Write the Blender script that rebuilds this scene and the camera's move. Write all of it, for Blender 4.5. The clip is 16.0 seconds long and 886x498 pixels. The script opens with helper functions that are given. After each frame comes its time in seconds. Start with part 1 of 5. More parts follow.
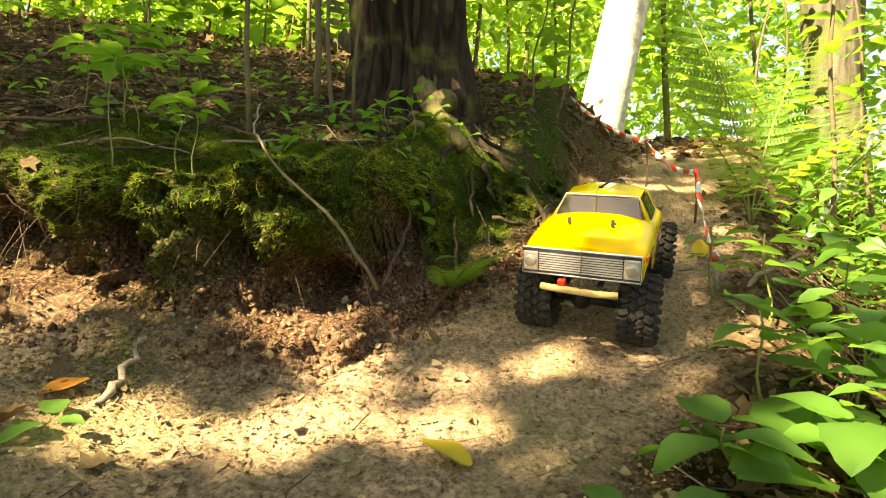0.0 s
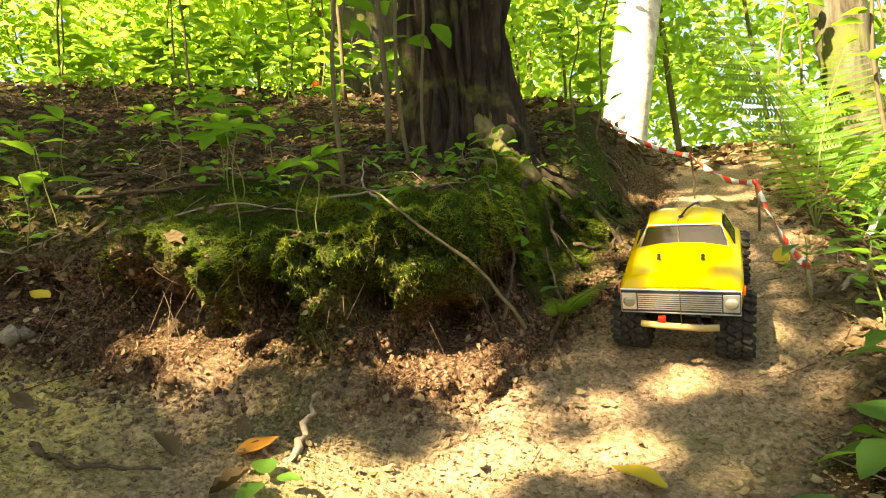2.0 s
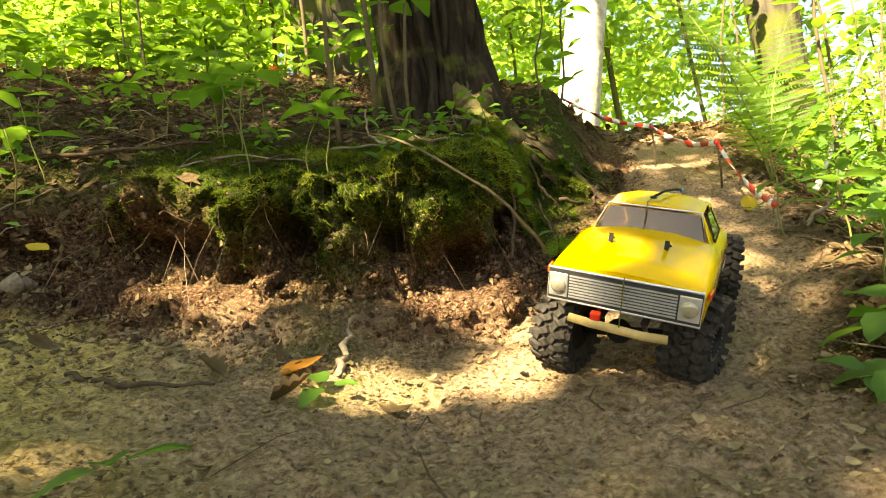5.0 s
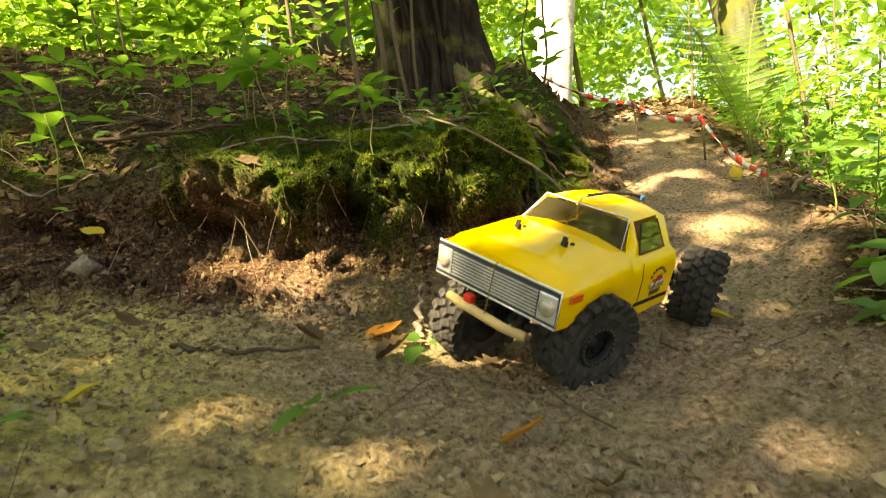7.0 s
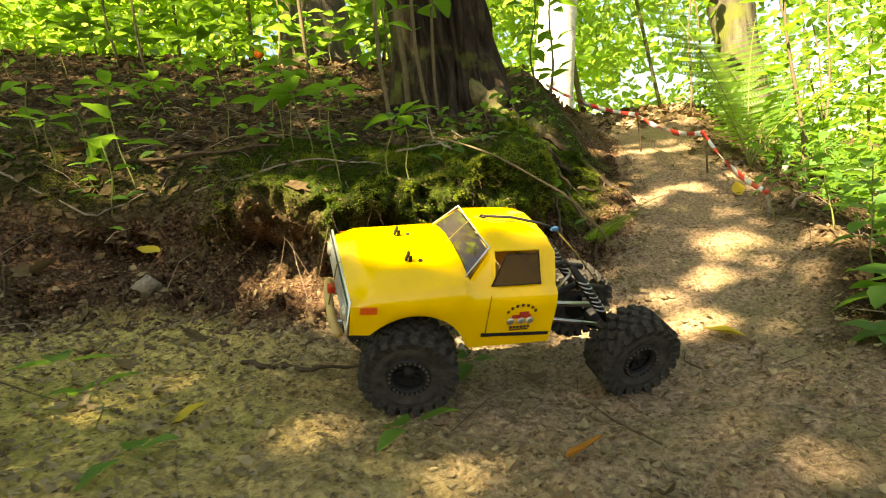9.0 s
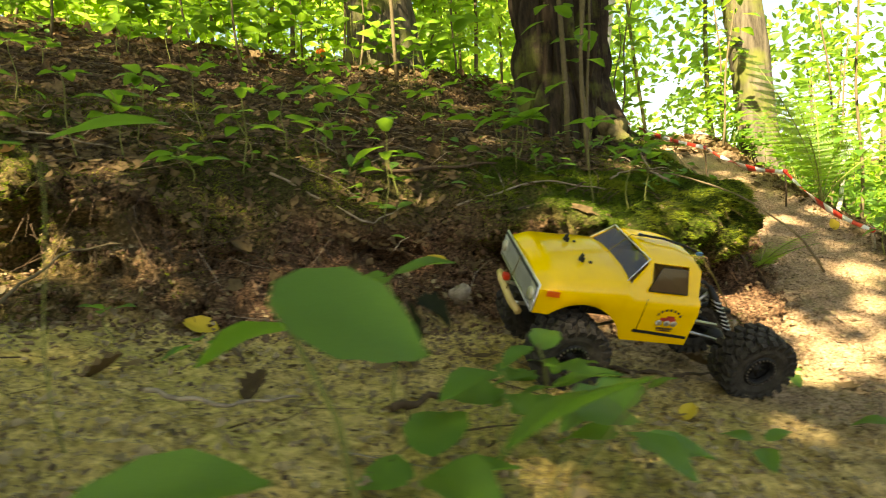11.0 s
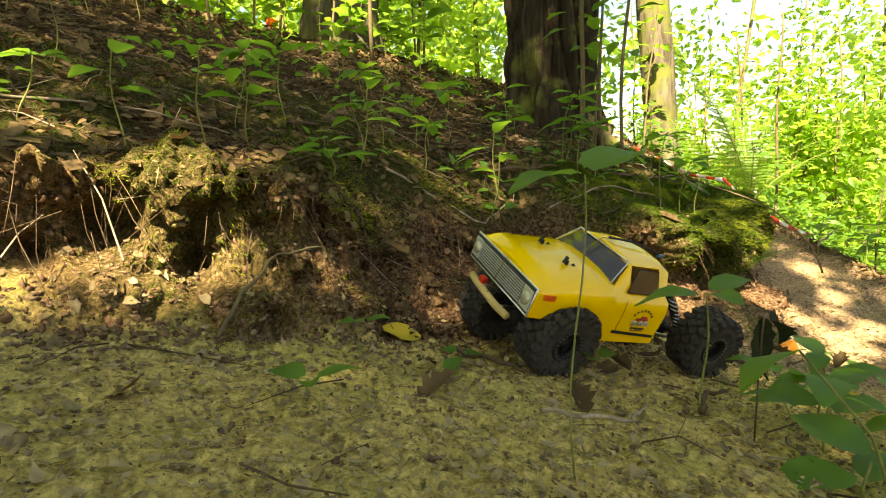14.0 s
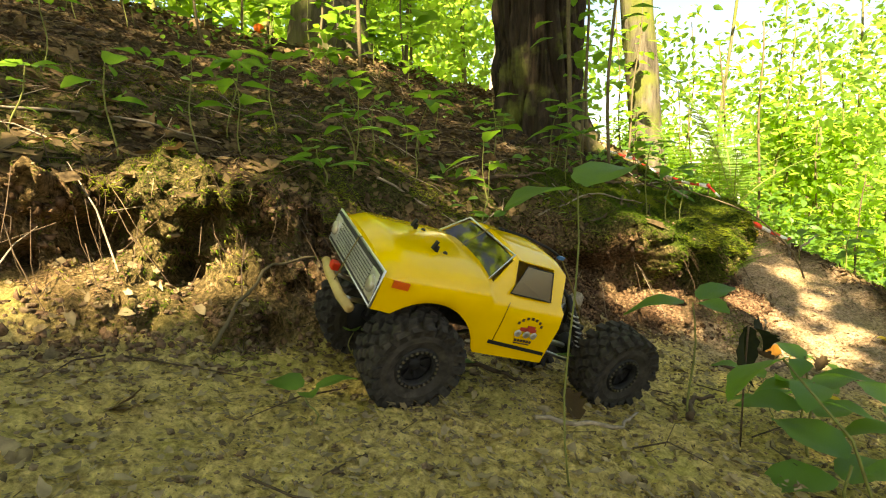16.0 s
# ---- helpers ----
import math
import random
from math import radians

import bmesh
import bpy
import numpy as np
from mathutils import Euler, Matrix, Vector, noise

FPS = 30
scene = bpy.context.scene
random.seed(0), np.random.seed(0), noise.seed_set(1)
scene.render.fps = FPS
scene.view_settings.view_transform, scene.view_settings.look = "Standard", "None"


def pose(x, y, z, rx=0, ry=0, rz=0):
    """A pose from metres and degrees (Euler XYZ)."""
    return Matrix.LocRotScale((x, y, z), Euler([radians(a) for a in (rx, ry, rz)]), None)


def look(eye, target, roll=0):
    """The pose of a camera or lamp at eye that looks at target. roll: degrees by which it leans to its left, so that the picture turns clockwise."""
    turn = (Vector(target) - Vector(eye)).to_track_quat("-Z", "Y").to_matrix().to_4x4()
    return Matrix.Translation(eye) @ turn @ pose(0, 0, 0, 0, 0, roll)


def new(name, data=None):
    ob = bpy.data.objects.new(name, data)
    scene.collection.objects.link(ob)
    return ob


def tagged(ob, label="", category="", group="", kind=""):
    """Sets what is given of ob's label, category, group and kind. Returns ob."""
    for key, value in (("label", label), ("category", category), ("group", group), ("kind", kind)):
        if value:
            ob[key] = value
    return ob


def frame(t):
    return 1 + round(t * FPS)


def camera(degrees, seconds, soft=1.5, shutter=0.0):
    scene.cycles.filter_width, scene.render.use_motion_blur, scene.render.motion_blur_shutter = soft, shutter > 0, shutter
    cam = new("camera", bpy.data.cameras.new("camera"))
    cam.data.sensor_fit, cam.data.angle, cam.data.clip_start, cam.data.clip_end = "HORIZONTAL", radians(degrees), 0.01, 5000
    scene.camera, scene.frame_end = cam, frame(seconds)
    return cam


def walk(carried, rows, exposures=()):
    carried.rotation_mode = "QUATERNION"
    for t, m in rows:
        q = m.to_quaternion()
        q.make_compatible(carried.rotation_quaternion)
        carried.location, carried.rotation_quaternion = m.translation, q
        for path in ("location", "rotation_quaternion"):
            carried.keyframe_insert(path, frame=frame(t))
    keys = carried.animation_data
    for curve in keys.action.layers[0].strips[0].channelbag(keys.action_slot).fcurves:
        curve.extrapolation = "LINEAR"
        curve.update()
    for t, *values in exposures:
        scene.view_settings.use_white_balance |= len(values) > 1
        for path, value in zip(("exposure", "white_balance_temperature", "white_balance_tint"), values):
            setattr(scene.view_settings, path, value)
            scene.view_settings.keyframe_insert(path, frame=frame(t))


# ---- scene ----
cam = camera(76.0, 16.0, soft=1.1, shutter=0.4)
PATH = [
    (0, (0.235, -0.049, 0.305), (0.012, 1.936, 0.219), 1.1),
    (0.5, (0.215, -0.049, 0.295), (-0.015, 1.936, 0.211), 0.5),
    (1, (0.165, -0.066, 0.302), (-0.053, 1.922, 0.245), -0.9),
    (1.5, (0.083, -0.105, 0.314), (-0.131, 1.883, 0.291), -3.4),
    (2, (0.035, -0.123, 0.34), (-0.188, 1.865, 0.334), -4.1),
    (2.5, (0.039, -0.132, 0.347), (-0.19, 1.855, 0.338), -3.2),
    (3, (0.015, -0.164, 0.34), (-0.205, 1.823, 0.32), -3.8),
    (3.5, (0.011, -0.219, 0.332), (-0.199, 1.769, 0.267), -3.2),
    (4, (-0.01, -0.203, 0.282), (-0.181, 1.789, 0.24), -2.6),
    (4.5, (-0.063, -0.18, 0.266), (-0.143, 1.818, 0.244), -3.4),
    (4.7, (-0.075, -0.162, 0.243), (-0.139, 1.837, 0.237), -4.8),
    (6.8, (-0.277, -0.238, 0.221), (-0.143, 1.755, 0.123), -7.5),
    (7, (-0.269, -0.24, 0.244), (-0.134, 1.752, 0.14), -7.6),
    (7.5, (-0.272, -0.251, 0.27), (-0.122, 1.74, 0.154), -8.0),
    (8, (-0.272, -0.262, 0.284), (-0.115, 1.728, 0.166), -8.3),
    (8.2, (-0.281, -0.266, 0.292), (-0.133, 1.725, 0.175), -8.2),
    (10.3, (-0.703, -0.387, 0.399), (-0.429, 1.587, 0.234), -4.0),
    (10.5, (-0.803, -0.37, 0.431), (-0.496, 1.6, 0.273), -3.7),
    (11, (-1.07, -0.321, 0.421), (-0.63, 1.623, 0.261), -3.7),
    (11.5, (-1.293, -0.188, 0.443), (-0.713, 1.717, 0.251), -3.0),
    (12, (-1.455, -0.168, 0.484), (-0.782, 1.702, 0.264), -3.2),
    (12.5, (-1.542, -0.069, 0.456), (-0.799, 1.775, 0.233), -4.0),
    (13, (-1.545, -0.093, 0.471), (-0.737, 1.723, 0.242), -2.3),
    (13.5, (-1.57, -0.131, 0.486), (-0.694, 1.65, 0.236), -1.6),
    (14, (-1.597, -0.146, 0.49), (-0.674, 1.61, 0.238), -0.9),
    (14.5, (-1.607, -0.165, 0.495), (-0.646, 1.57, 0.239), -0.7),
    (15, (-1.609, -0.169, 0.5), (-0.626, 1.554, 0.247), -0.8),
    (15.5, (-1.612, -0.162, 0.501), (-0.628, 1.562, 0.253), -0.7),
    (16, (-1.61, -0.152, 0.5), (-0.645, 1.583, 0.261), -0.9),
]
EXPOSURES = [(0, 2.90, 9100, 8), (7, 2.84, 9100, 8), (13, 2.78, 9100, 8), (16, 2.80, 9100, 8)]
walk(cam, [(t, look(eye, target, roll)) for t, eye, target, roll in PATH], EXPOSURES)

# ---- light ----
SUN = Vector((-0.45, -0.50, 0.74)).normalized()
world = bpy.data.worlds.new("sky")
scene.world = world
world.use_nodes = True
wn = world.node_tree
sky = wn.nodes.new("ShaderNodeTexSky")
sky.sky_type, sky.sun_disc = "NISHITA", False
sky.sun_elevation, sky.sun_rotation = math.asin(SUN.z), math.atan2(SUN.x, SUN.y)
wn.links.new(sky.outputs[0], wn.nodes["Background"].inputs[0])
wn.nodes["Background"].inputs[1].default_value = 0.052
sun = new("sun", bpy.data.lights.new("sun", "SUN"))
sun.data.energy, sun.data.angle, sun.data.color = 5.0, radians(0.6), (1.0, 0.93, 0.80)
sun.matrix_world = look(SUN * 30, (0, 0, 0))


# ---- materials ----
def ramp(nt, fac, stops):
    n = nt.nodes.new("ShaderNodeValToRGB")
    e = n.color_ramp.elements
    while len(e) < len(stops):
        e.new(0.5)
    for el, (p, c) in zip(e, stops):
        el.position, el.color = p, (*c, 1)
    nt.links.new(fac, n.inputs[0])
    return n.outputs[0]


def tex(nt, scale, detail=6.0, rough=0.6, space="Object"):
    co = nt.nodes.new("ShaderNodeTexCoord")
    n = nt.nodes.new("ShaderNodeTexNoise")
    n.inputs["Scale"].default_value, n.inputs["Detail"].default_value, n.inputs["Roughness"].default_value = scale, detail, rough
    nt.links.new(co.outputs[space], n.inputs["Vector"])
    return n.outputs["Fac"]


def mixc(nt, fac, a, b, mode="MIX"):
    n = nt.nodes.new("ShaderNodeMix")
    n.data_type, n.blend_type = "RGBA", mode
    for sock, v in ((n.inputs[0], fac), (n.inputs[6], a), (n.inputs[7], b)):
        if isinstance(v, (int, float)):
            sock.default_value = v
        elif isinstance(v, tuple):
            sock.default_value = (*v, 1)
        else:
            nt.links.new(v, sock)
    return n.outputs[2]


def bump(nt, bsdf, height, strength, dist):
    n = nt.nodes.new("ShaderNodeBump")
    n.inputs["Strength"].default_value, n.inputs["Distance"].default_value = strength, dist
    nt.links.new(height, n.inputs["Height"])
    nt.links.new(n.outputs[0], bsdf.inputs["Normal"])


def material(name):
    m = bpy.data.materials.new(name)
    m.use_nodes = True
    return m, m.node_tree, m.node_tree.nodes["Principled BSDF"]


def plain(name, colour, rough=0.5, metal=0.0, scale=60.0, vary=0.25, relief=0.15, coat=0.0):
    """A surface of one colour with grain and wear at two scales."""
    m, nt, b = material(name)
    dark = tuple(c * (1 - vary) for c in colour)
    light = tuple(min(1, c * (1 + vary)) for c in colour)
    c = ramp(nt, tex(nt, scale), [(0.3, dark), (0.7, light)])
    c = mixc(nt, ramp(nt, tex(nt, scale * 0.15, 3), [(0.45, (0, 0, 0)), (0.75, (1, 1, 1))]), c, tuple(k * 0.75 for k in colour))
    nt.links.new(c, b.inputs["Base Color"])
    b.inputs["Roughness"].default_value, b.inputs["Metallic"].default_value = rough, metal
    b.inputs["Coat Weight"].default_value = coat
    b.inputs["Specular IOR Level"].default_value = 0.5 if rough < 0.5 else 0.12
    if relief:
        bump(nt, b, tex(nt, scale * 3), relief, 0.002)
    return m


def leafy(name, dark, light, through_colour, gloss=0.45, thick=0.5, veins=True):
    """A thin leaf: it reflects and lets light through; each leaf varies."""
    m, nt, b = material(name)
    geo = nt.nodes.new("ShaderNodeNewGeometry")
    info = nt.nodes.new("ShaderNodeObjectInfo")
    add = nt.nodes.new("ShaderNodeMath")
    add.operation = "ADD"
    nt.links.new(geo.outputs["Random Per Island"], add.inputs[0])
    nt.links.new(info.outputs["Random"], add.inputs[1])
    fr = nt.nodes.new("ShaderNodeMath")
    fr.operation = "FRACT"
    nt.links.new(add.outputs[0], fr.inputs[0])
    c = ramp(nt, fr.outputs[0], [(0.0, dark), (1.0, light)])
    c = mixc(nt, 0.5, c, ramp(nt, tex(nt, 90, 4), [(0.3, tuple(k * 0.6 for k in dark)), (0.7, light)]))
    nt.links.new(c, b.inputs["Base Color"])
    b.inputs["Roughness"].default_value = gloss
    b.inputs["Specular IOR Level"].default_value = 0.35 if gloss < 0.5 else 0.06
    tr = nt.nodes.new("ShaderNodeBsdfTranslucent")
    nt.links.new(mixc(nt, 0.35, through_colour, c), tr.inputs[0])
    mx = nt.nodes.new("ShaderNodeMixShader")
    mx.inputs[0].default_value = thick
    out = nt.nodes["Material Output"]
    nt.links.new(b.outputs[0], mx.inputs[1])
    nt.links.new(tr.outputs[0], mx.inputs[2])
    nt.links.new(mx.outputs[0], out.inputs[0])
    if veins:
        bump(nt, b, tex(nt, 160, 3), 0.2, 0.001)
    return m


def bark(name, dark, light, scale=14.0, moss=0.25, stretch=0.18):
    m, nt, b = material(name)
    co = nt.nodes.new("ShaderNodeTexCoord")
    mp = nt.nodes.new("ShaderNodeMapping")
    mp.inputs["Scale"].default_value = (1, 1, stretch)
    nt.links.new(co.outputs["Object"], mp.inputs[0])
    n = nt.nodes.new("ShaderNodeTexNoise")
    n.inputs["Scale"].default_value, n.inputs["Detail"].default_value, n.inputs["Roughness"].default_value = scale * 3, 8, 0.7
    nt.links.new(mp.outputs[0], n.inputs["Vector"])
    c = ramp(nt, n.outputs["Fac"], [(0.3, dark), (0.68, light)])
    mo = ramp(nt, tex(nt, scale * 0.45, 6), [(0.62 - 0.3 * moss, (0, 0, 0)), (0.75 - 0.2 * moss, (1, 1, 1))])
    c = mixc(nt, mo, c, (0.11, 0.12, 0.03))
    nt.links.new(c, b.inputs["Base Color"])
    b.inputs["Roughness"].default_value = 0.9
    b.inputs["Specular IOR Level"].default_value = 0.08
    bump(nt, b, n.outputs["Fac"], 0.8, 0.012)
    return m


def soil():
    """Trodden earth, litter and moss, by what grows where; the left of the path is also lightened."""
    m, nt, b = material("forest_soil")
    att = {}
    for k in ("moss", "path", "bank", "olive_lift"):
        a = nt.nodes.new("ShaderNodeAttribute")
        a.attribute_name = k
        att[k] = a.outputs["Fac"]
    fine, mid, big = tex(nt, 130, 8, 0.7), tex(nt, 28, 8, 0.7), tex(nt, 5, 5)
    # near-black low stops paint the shade of cracks into the soil colours
    trod = ramp(nt, fine, [(0.31, (0.045, 0.030, 0.017)), (0.46, (0.31, 0.205, 0.120)), (0.66, (0.60, 0.425, 0.27))])
    trod = mixc(nt, ramp(nt, mid, [(0.50, (0, 0, 0)), (0.70, (0.7, 0.7, 0.7))]), trod, (0.36, 0.25, 0.14))
    trod = mixc(nt, ramp(nt, big, [(0.5, (0, 0, 0)), (0.70, (0.45, 0.45, 0.45))]), trod, (0.27, 0.25, 0.09))
    # olive film on the left, brightened in colour to lift the deep shade
    trod = mixc(nt, att["olive_lift"], trod, mixc(nt, 1.0, trod, (1.58, 1.72, 1.02), "MULTIPLY"))
    litter = ramp(nt, fine, [(0.36, (0.009, 0.006, 0.003)), (0.53, (0.058, 0.038, 0.020)), (0.70, (0.17, 0.115, 0.062))])
    litter = mixc(nt, ramp(nt, mid, [(0.45, (0, 0, 0)), (0.65, (0.7, 0.7, 0.7))]), litter, (0.060, 0.036, 0.019))
    green = ramp(nt, fine, [(0.36, (0.008, 0.014, 0.003)), (0.58, (0.055, 0.080, 0.012)), (0.75, (0.16, 0.19, 0.030))])
    crumbly = ramp(nt, fine, [(0.40, (0.008, 0.005, 0.003)), (0.52, (0.13, 0.070, 0.038)), (0.66, (0.40, 0.235, 0.14))])
    crumbly = mixc(nt, ramp(nt, mid, [(0.45, (0, 0, 0)), (0.62, (0.7, 0.7, 0.7))]), crumbly, (0.10, 0.062, 0.034))
    c = mixc(nt, att["bank"], litter, crumbly)
    c = mixc(nt, att["path"], c, trod)
    c = mixc(nt, att["moss"], c, green)
    nt.links.new(c, b.inputs["Base Color"])
    b.inputs["Roughness"].default_value = 0.95
    b.inputs["Specular IOR Level"].default_value = 0.05
    bump(nt, b, mixc(nt, 0.5, fine, mid), 1.0, 0.02)
    return m


M_SOIL = soil()


def earthy(name, dark, light):
    """Loose dry crumbs; each one has a tone of its own."""
    m, nt, b = material(name)
    geo = nt.nodes.new("ShaderNodeNewGeometry")
    c = ramp(nt, geo.outputs["Random Per Island"], [(0.15, dark), (0.95, light)])
    c = mixc(nt, 0.4, c, ramp(nt, tex(nt, 220, 6, 0.7), [(0.35, tuple(k * 0.5 for k in dark)), (0.65, light)]))
    nt.links.new(c, b.inputs["Base Color"])
    b.inputs["Roughness"].default_value, b.inputs["Specular IOR Level"].default_value = 0.97, 0.05
    bump(nt, b, tex(nt, 400, 4), 0.6, 0.003)
    return m


M_CRUMB = earthy("path_crumb", (0.05, 0.035, 0.02), (0.36, 0.26, 0.145))
M_FACECRUMB = earthy("bank_crumb", (0.016, 0.009, 0.005), (0.25, 0.15, 0.085))
M_STRAW = plain("straw_root", (0.26, 0.18, 0.10), 0.9, 0, 120, 0.5, 0.3)
M_CLOD = plain("clod", (0.20, 0.135, 0.075), 0.97, 0, 130, 0.65, 1.0)
M_BARK = bark("furrowed_bark", (0.005, 0.004, 0.003), (0.062, 0.046, 0.030), moss=0.22)
M_BIRCH = bark("pale_bark", (0.30, 0.26, 0.19), (0.84, 0.80, 0.71), 5, 0.12, 1.2)
M_GREYBARK = bark("grey_bark", (0.025, 0.021, 0.014), (0.15, 0.128, 0.088), 10, 0.45)
M_ROOTLET = plain("rootlet", (0.10, 0.066, 0.04), 0.9, 0, 120, 0.5, 0.3)
M_STEM = plain("green_stem", (0.16, 0.17, 0.05), 0.6, 0, 80)
M_MOSSBARK = bark("mossy_bark", (0.06, 0.045, 0.022), (0.26, 0.21, 0.095), 16, 0.7, 0.6)
M_WOODSTEM = plain("woody_stem", (0.12, 0.095, 0.05), 0.8, 0, 80)
M_TWIG = plain("twig", (0.25, 0.20, 0.14), 0.85, 0, 120, 0.5, 0.4)
M_DARKTWIG = plain("dark_twig", (0.085, 0.058, 0.035), 0.9, 0, 120, 0.5, 0.4)
M_LEAF = leafy("leaf", (0.055, 0.14, 0.022), (0.11, 0.24, 0.04), (0.28, 0.50, 0.05))
M_CHAFF = leafy("chaff", (0.035, 0.025, 0.012), (0.42, 0.32, 0.17), (0.3, 0.2, 0.08), 0.8, 0.1, False)
M_CROWN = leafy("crown_leaf", (0.05, 0.11, 0.012), (0.12, 0.20, 0.025), (0.42, 0.60, 0.05), thick=0.6, veins=False)
M_FAR = leafy("far_leaf", (0.065, 0.15, 0.018), (0.17, 0.29, 0.04), (0.56, 0.82, 0.12), thick=0.68, veins=False)
M_FERN = leafy("fern_leaf", (0.06, 0.15, 0.018), (0.13, 0.24, 0.03), (0.45, 0.66, 0.06), thick=0.6, veins=False)
M_PALEMOSS = leafy("pale_moss_blade", (0.07, 0.11, 0.008), (0.26, 0.29, 0.035), (0.34, 0.38, 0.04), 0.8, 0.3, False)
M_MOSS = leafy("moss_blade", (0.014, 0.036, 0.003), (0.09, 0.145, 0.013), (0.20, 0.28, 0.03), 0.8, 0.3, False)
M_DEAD = leafy("dead_leaf", (0.014, 0.009, 0.004), (0.20, 0.138, 0.068), (0.20, 0.11, 0.04), 0.75, 0.15)
M_YELLOW = leafy("yellow_leaf", (0.55, 0.38, 0.04), (0.62, 0.47, 0.06), (0.6, 0.42, 0.04), 0.6, 0.25)
M_ORANGE = leafy("orange_leaf", (0.42, 0.17, 0.03), (0.55, 0.24, 0.04), (0.6, 0.22, 0.03), 0.6, 0.25)
M_SEEDLEAF = leafy("seedling_leaf", (0.055, 0.15, 0.018), (0.10, 0.22, 0.03), (0.30, 0.52, 0.04))


# ---- mesh helpers ----
def mesh(name, verts, faces, mat, smooth=False):
    me = bpy.data.meshes.new(name)
    me.from_pydata([tuple(v) for v in verts], [], faces)
    me.materials.append(mat)
    if smooth:
        me.polygons.foreach_set("use_smooth", [True] * len(me.polygons))
    me.update()
    return me


def fast_mesh(name, verts, faces, mat, smooth=False):
    """A mesh from numpy arrays whose faces all have the same number of corners."""
    verts, faces = np.asarray(verts, np.float32), np.asarray(faces, np.int32)
    me = bpy.data.meshes.new(name)
    me.vertices.add(len(verts))
    me.vertices.foreach_set("co", verts.ravel())
    n, k = faces.shape
    me.loops.add(n * k)
    me.loops.foreach_set("vertex_index", faces.ravel())
    me.polygons.add(n)
    me.polygons.foreach_set("loop_start", np.arange(0, n * k, k, dtype=np.int32))
    if smooth:
        me.polygons.foreach_set("use_smooth", np.ones(n, bool))
    me.materials.append(mat)
    me.update(calc_edges=True)
    me.validate()
    return me


def part(name, data, parent, m=None, label=""):
    """Links mesh data as one part under a thing or under a part."""
    ob = new(name, data)
    ob.parent = parent
    if m is not None:
        ob.matrix_basis = m
    return tagged(ob, label)


def from_bm(name, bm, mat, smooth=False):
    bmesh.ops.recalc_face_normals(bm, faces=bm.faces)
    me = bpy.data.meshes.new(name)
    bm.to_mesh(me)
    bm.free()
    me.materials.append(mat)
    if smooth:
        me.polygons.foreach_set("use_smooth", [True] * len(me.polygons))
    return me


def box_into(bm, cx, cy, cz, sx, sy, sz, m=None, bevel=0.0):
    r = bmesh.ops.create_cube(bm, size=1.0)
    vs = r["verts"]
    bmesh.ops.scale(bm, vec=(sx, sy, sz), verts=vs)
    if bevel:
        es = list({e for v in vs for e in v.link_edges})
        out = bmesh.ops.bevel(bm, geom=es, offset=bevel, segments=2, affect="EDGES", profile=0.6)
        vs = list({v for f in out["faces"] for v in f.verts} | {v for v in vs if v.is_valid})
    bmesh.ops.translate(bm, vec=(cx, cy, cz), verts=vs)
    if m is not None:
        bmesh.ops.transform(bm, matrix=m, verts=vs)
    return vs


def tube_data(points, radii, sides=8):
    """Vertices and faces of a tube through the points."""
    pts = [Vector(p) for p in points]
    vs, fs = [], []
    ref = Vector((0.31, 0.17, 0.93))
    for i, p in enumerate(pts):
        d = (pts[min(i + 1, len(pts) - 1)] - pts[max(i - 1, 0)]).normalized()
        u = d.cross(ref)
        if u.length < 0.05:
            u = d.cross(Vector((1, 0, 0)))
        u.normalize()
        w = d.cross(u)
        for k in range(sides):
            a = 2 * math.pi * k / sides
            vs.append(p + (u * math.cos(a) + w * math.sin(a)) * radii[i])
    for i in range(len(pts) - 1):
        for k in range(sides):
            k2 = (k + 1) % sides
            fs.append((i * sides + k, i * sides + k2, (i + 1) * sides + k2, (i + 1) * sides + k))
    fs.append(tuple(range(sides))[::-1])
    fs.append(tuple((len(pts) - 1) * sides + k for k in range(sides)))
    return vs, fs


def tube(name, points, radii, mat, sides=8):
    if isinstance(radii, (int, float)):
        radii = [radii] * len(points)
    return mesh(name, *tube_data(points, radii, sides), mat, True)


# ---- terrain ----
def hash2(ix, iy, seed):
    h = (ix.astype(np.int64) * 374761393 + iy.astype(np.int64) * 668265263 + seed * 974711) & 0x7FFFFFFF
    h = ((h ^ (h >> 13)) * 1274126177) & 0x7FFFFFFF
    return ((h ^ (h >> 16)) & 0xFFFF) / 65535.0


def vnoise(x, y, seed=0):
    """Smooth value noise, -1 to 1."""
    x, y = np.asarray(x, float), np.asarray(y, float)
    ix, iy = np.floor(x), np.floor(y)
    fx, fy = x - ix, y - iy
    fx, fy = fx * fx * (3 - 2 * fx), fy * fy * (3 - 2 * fy)
    a, b = hash2(ix, iy, seed), hash2(ix + 1, iy, seed)
    c, d = hash2(ix, iy + 1, seed), hash2(ix + 1, iy + 1, seed)
    return ((a + (b - a) * fx) * (1 - fy) + (c + (d - c) * fx) * fy) * 2 - 1


def fbm(x, y, octaves=4, seed=0):
    s, a = 0, 0.5
    for o in range(octaves):
        s = s + a * vnoise(x * 2 ** o + 17.3 * o, y * 2 ** o - 9.1 * o, seed + o)
        a *= 0.55
    return s


def soft(v, k=0.05):
    return k * np.logaddexp(0, np.clip(v / k, -60, 60))


def step01(a, b, v):
    q = np.clip((v - a) / (b - a), 0, 1)
    return q * q * (3 - 2 * q)


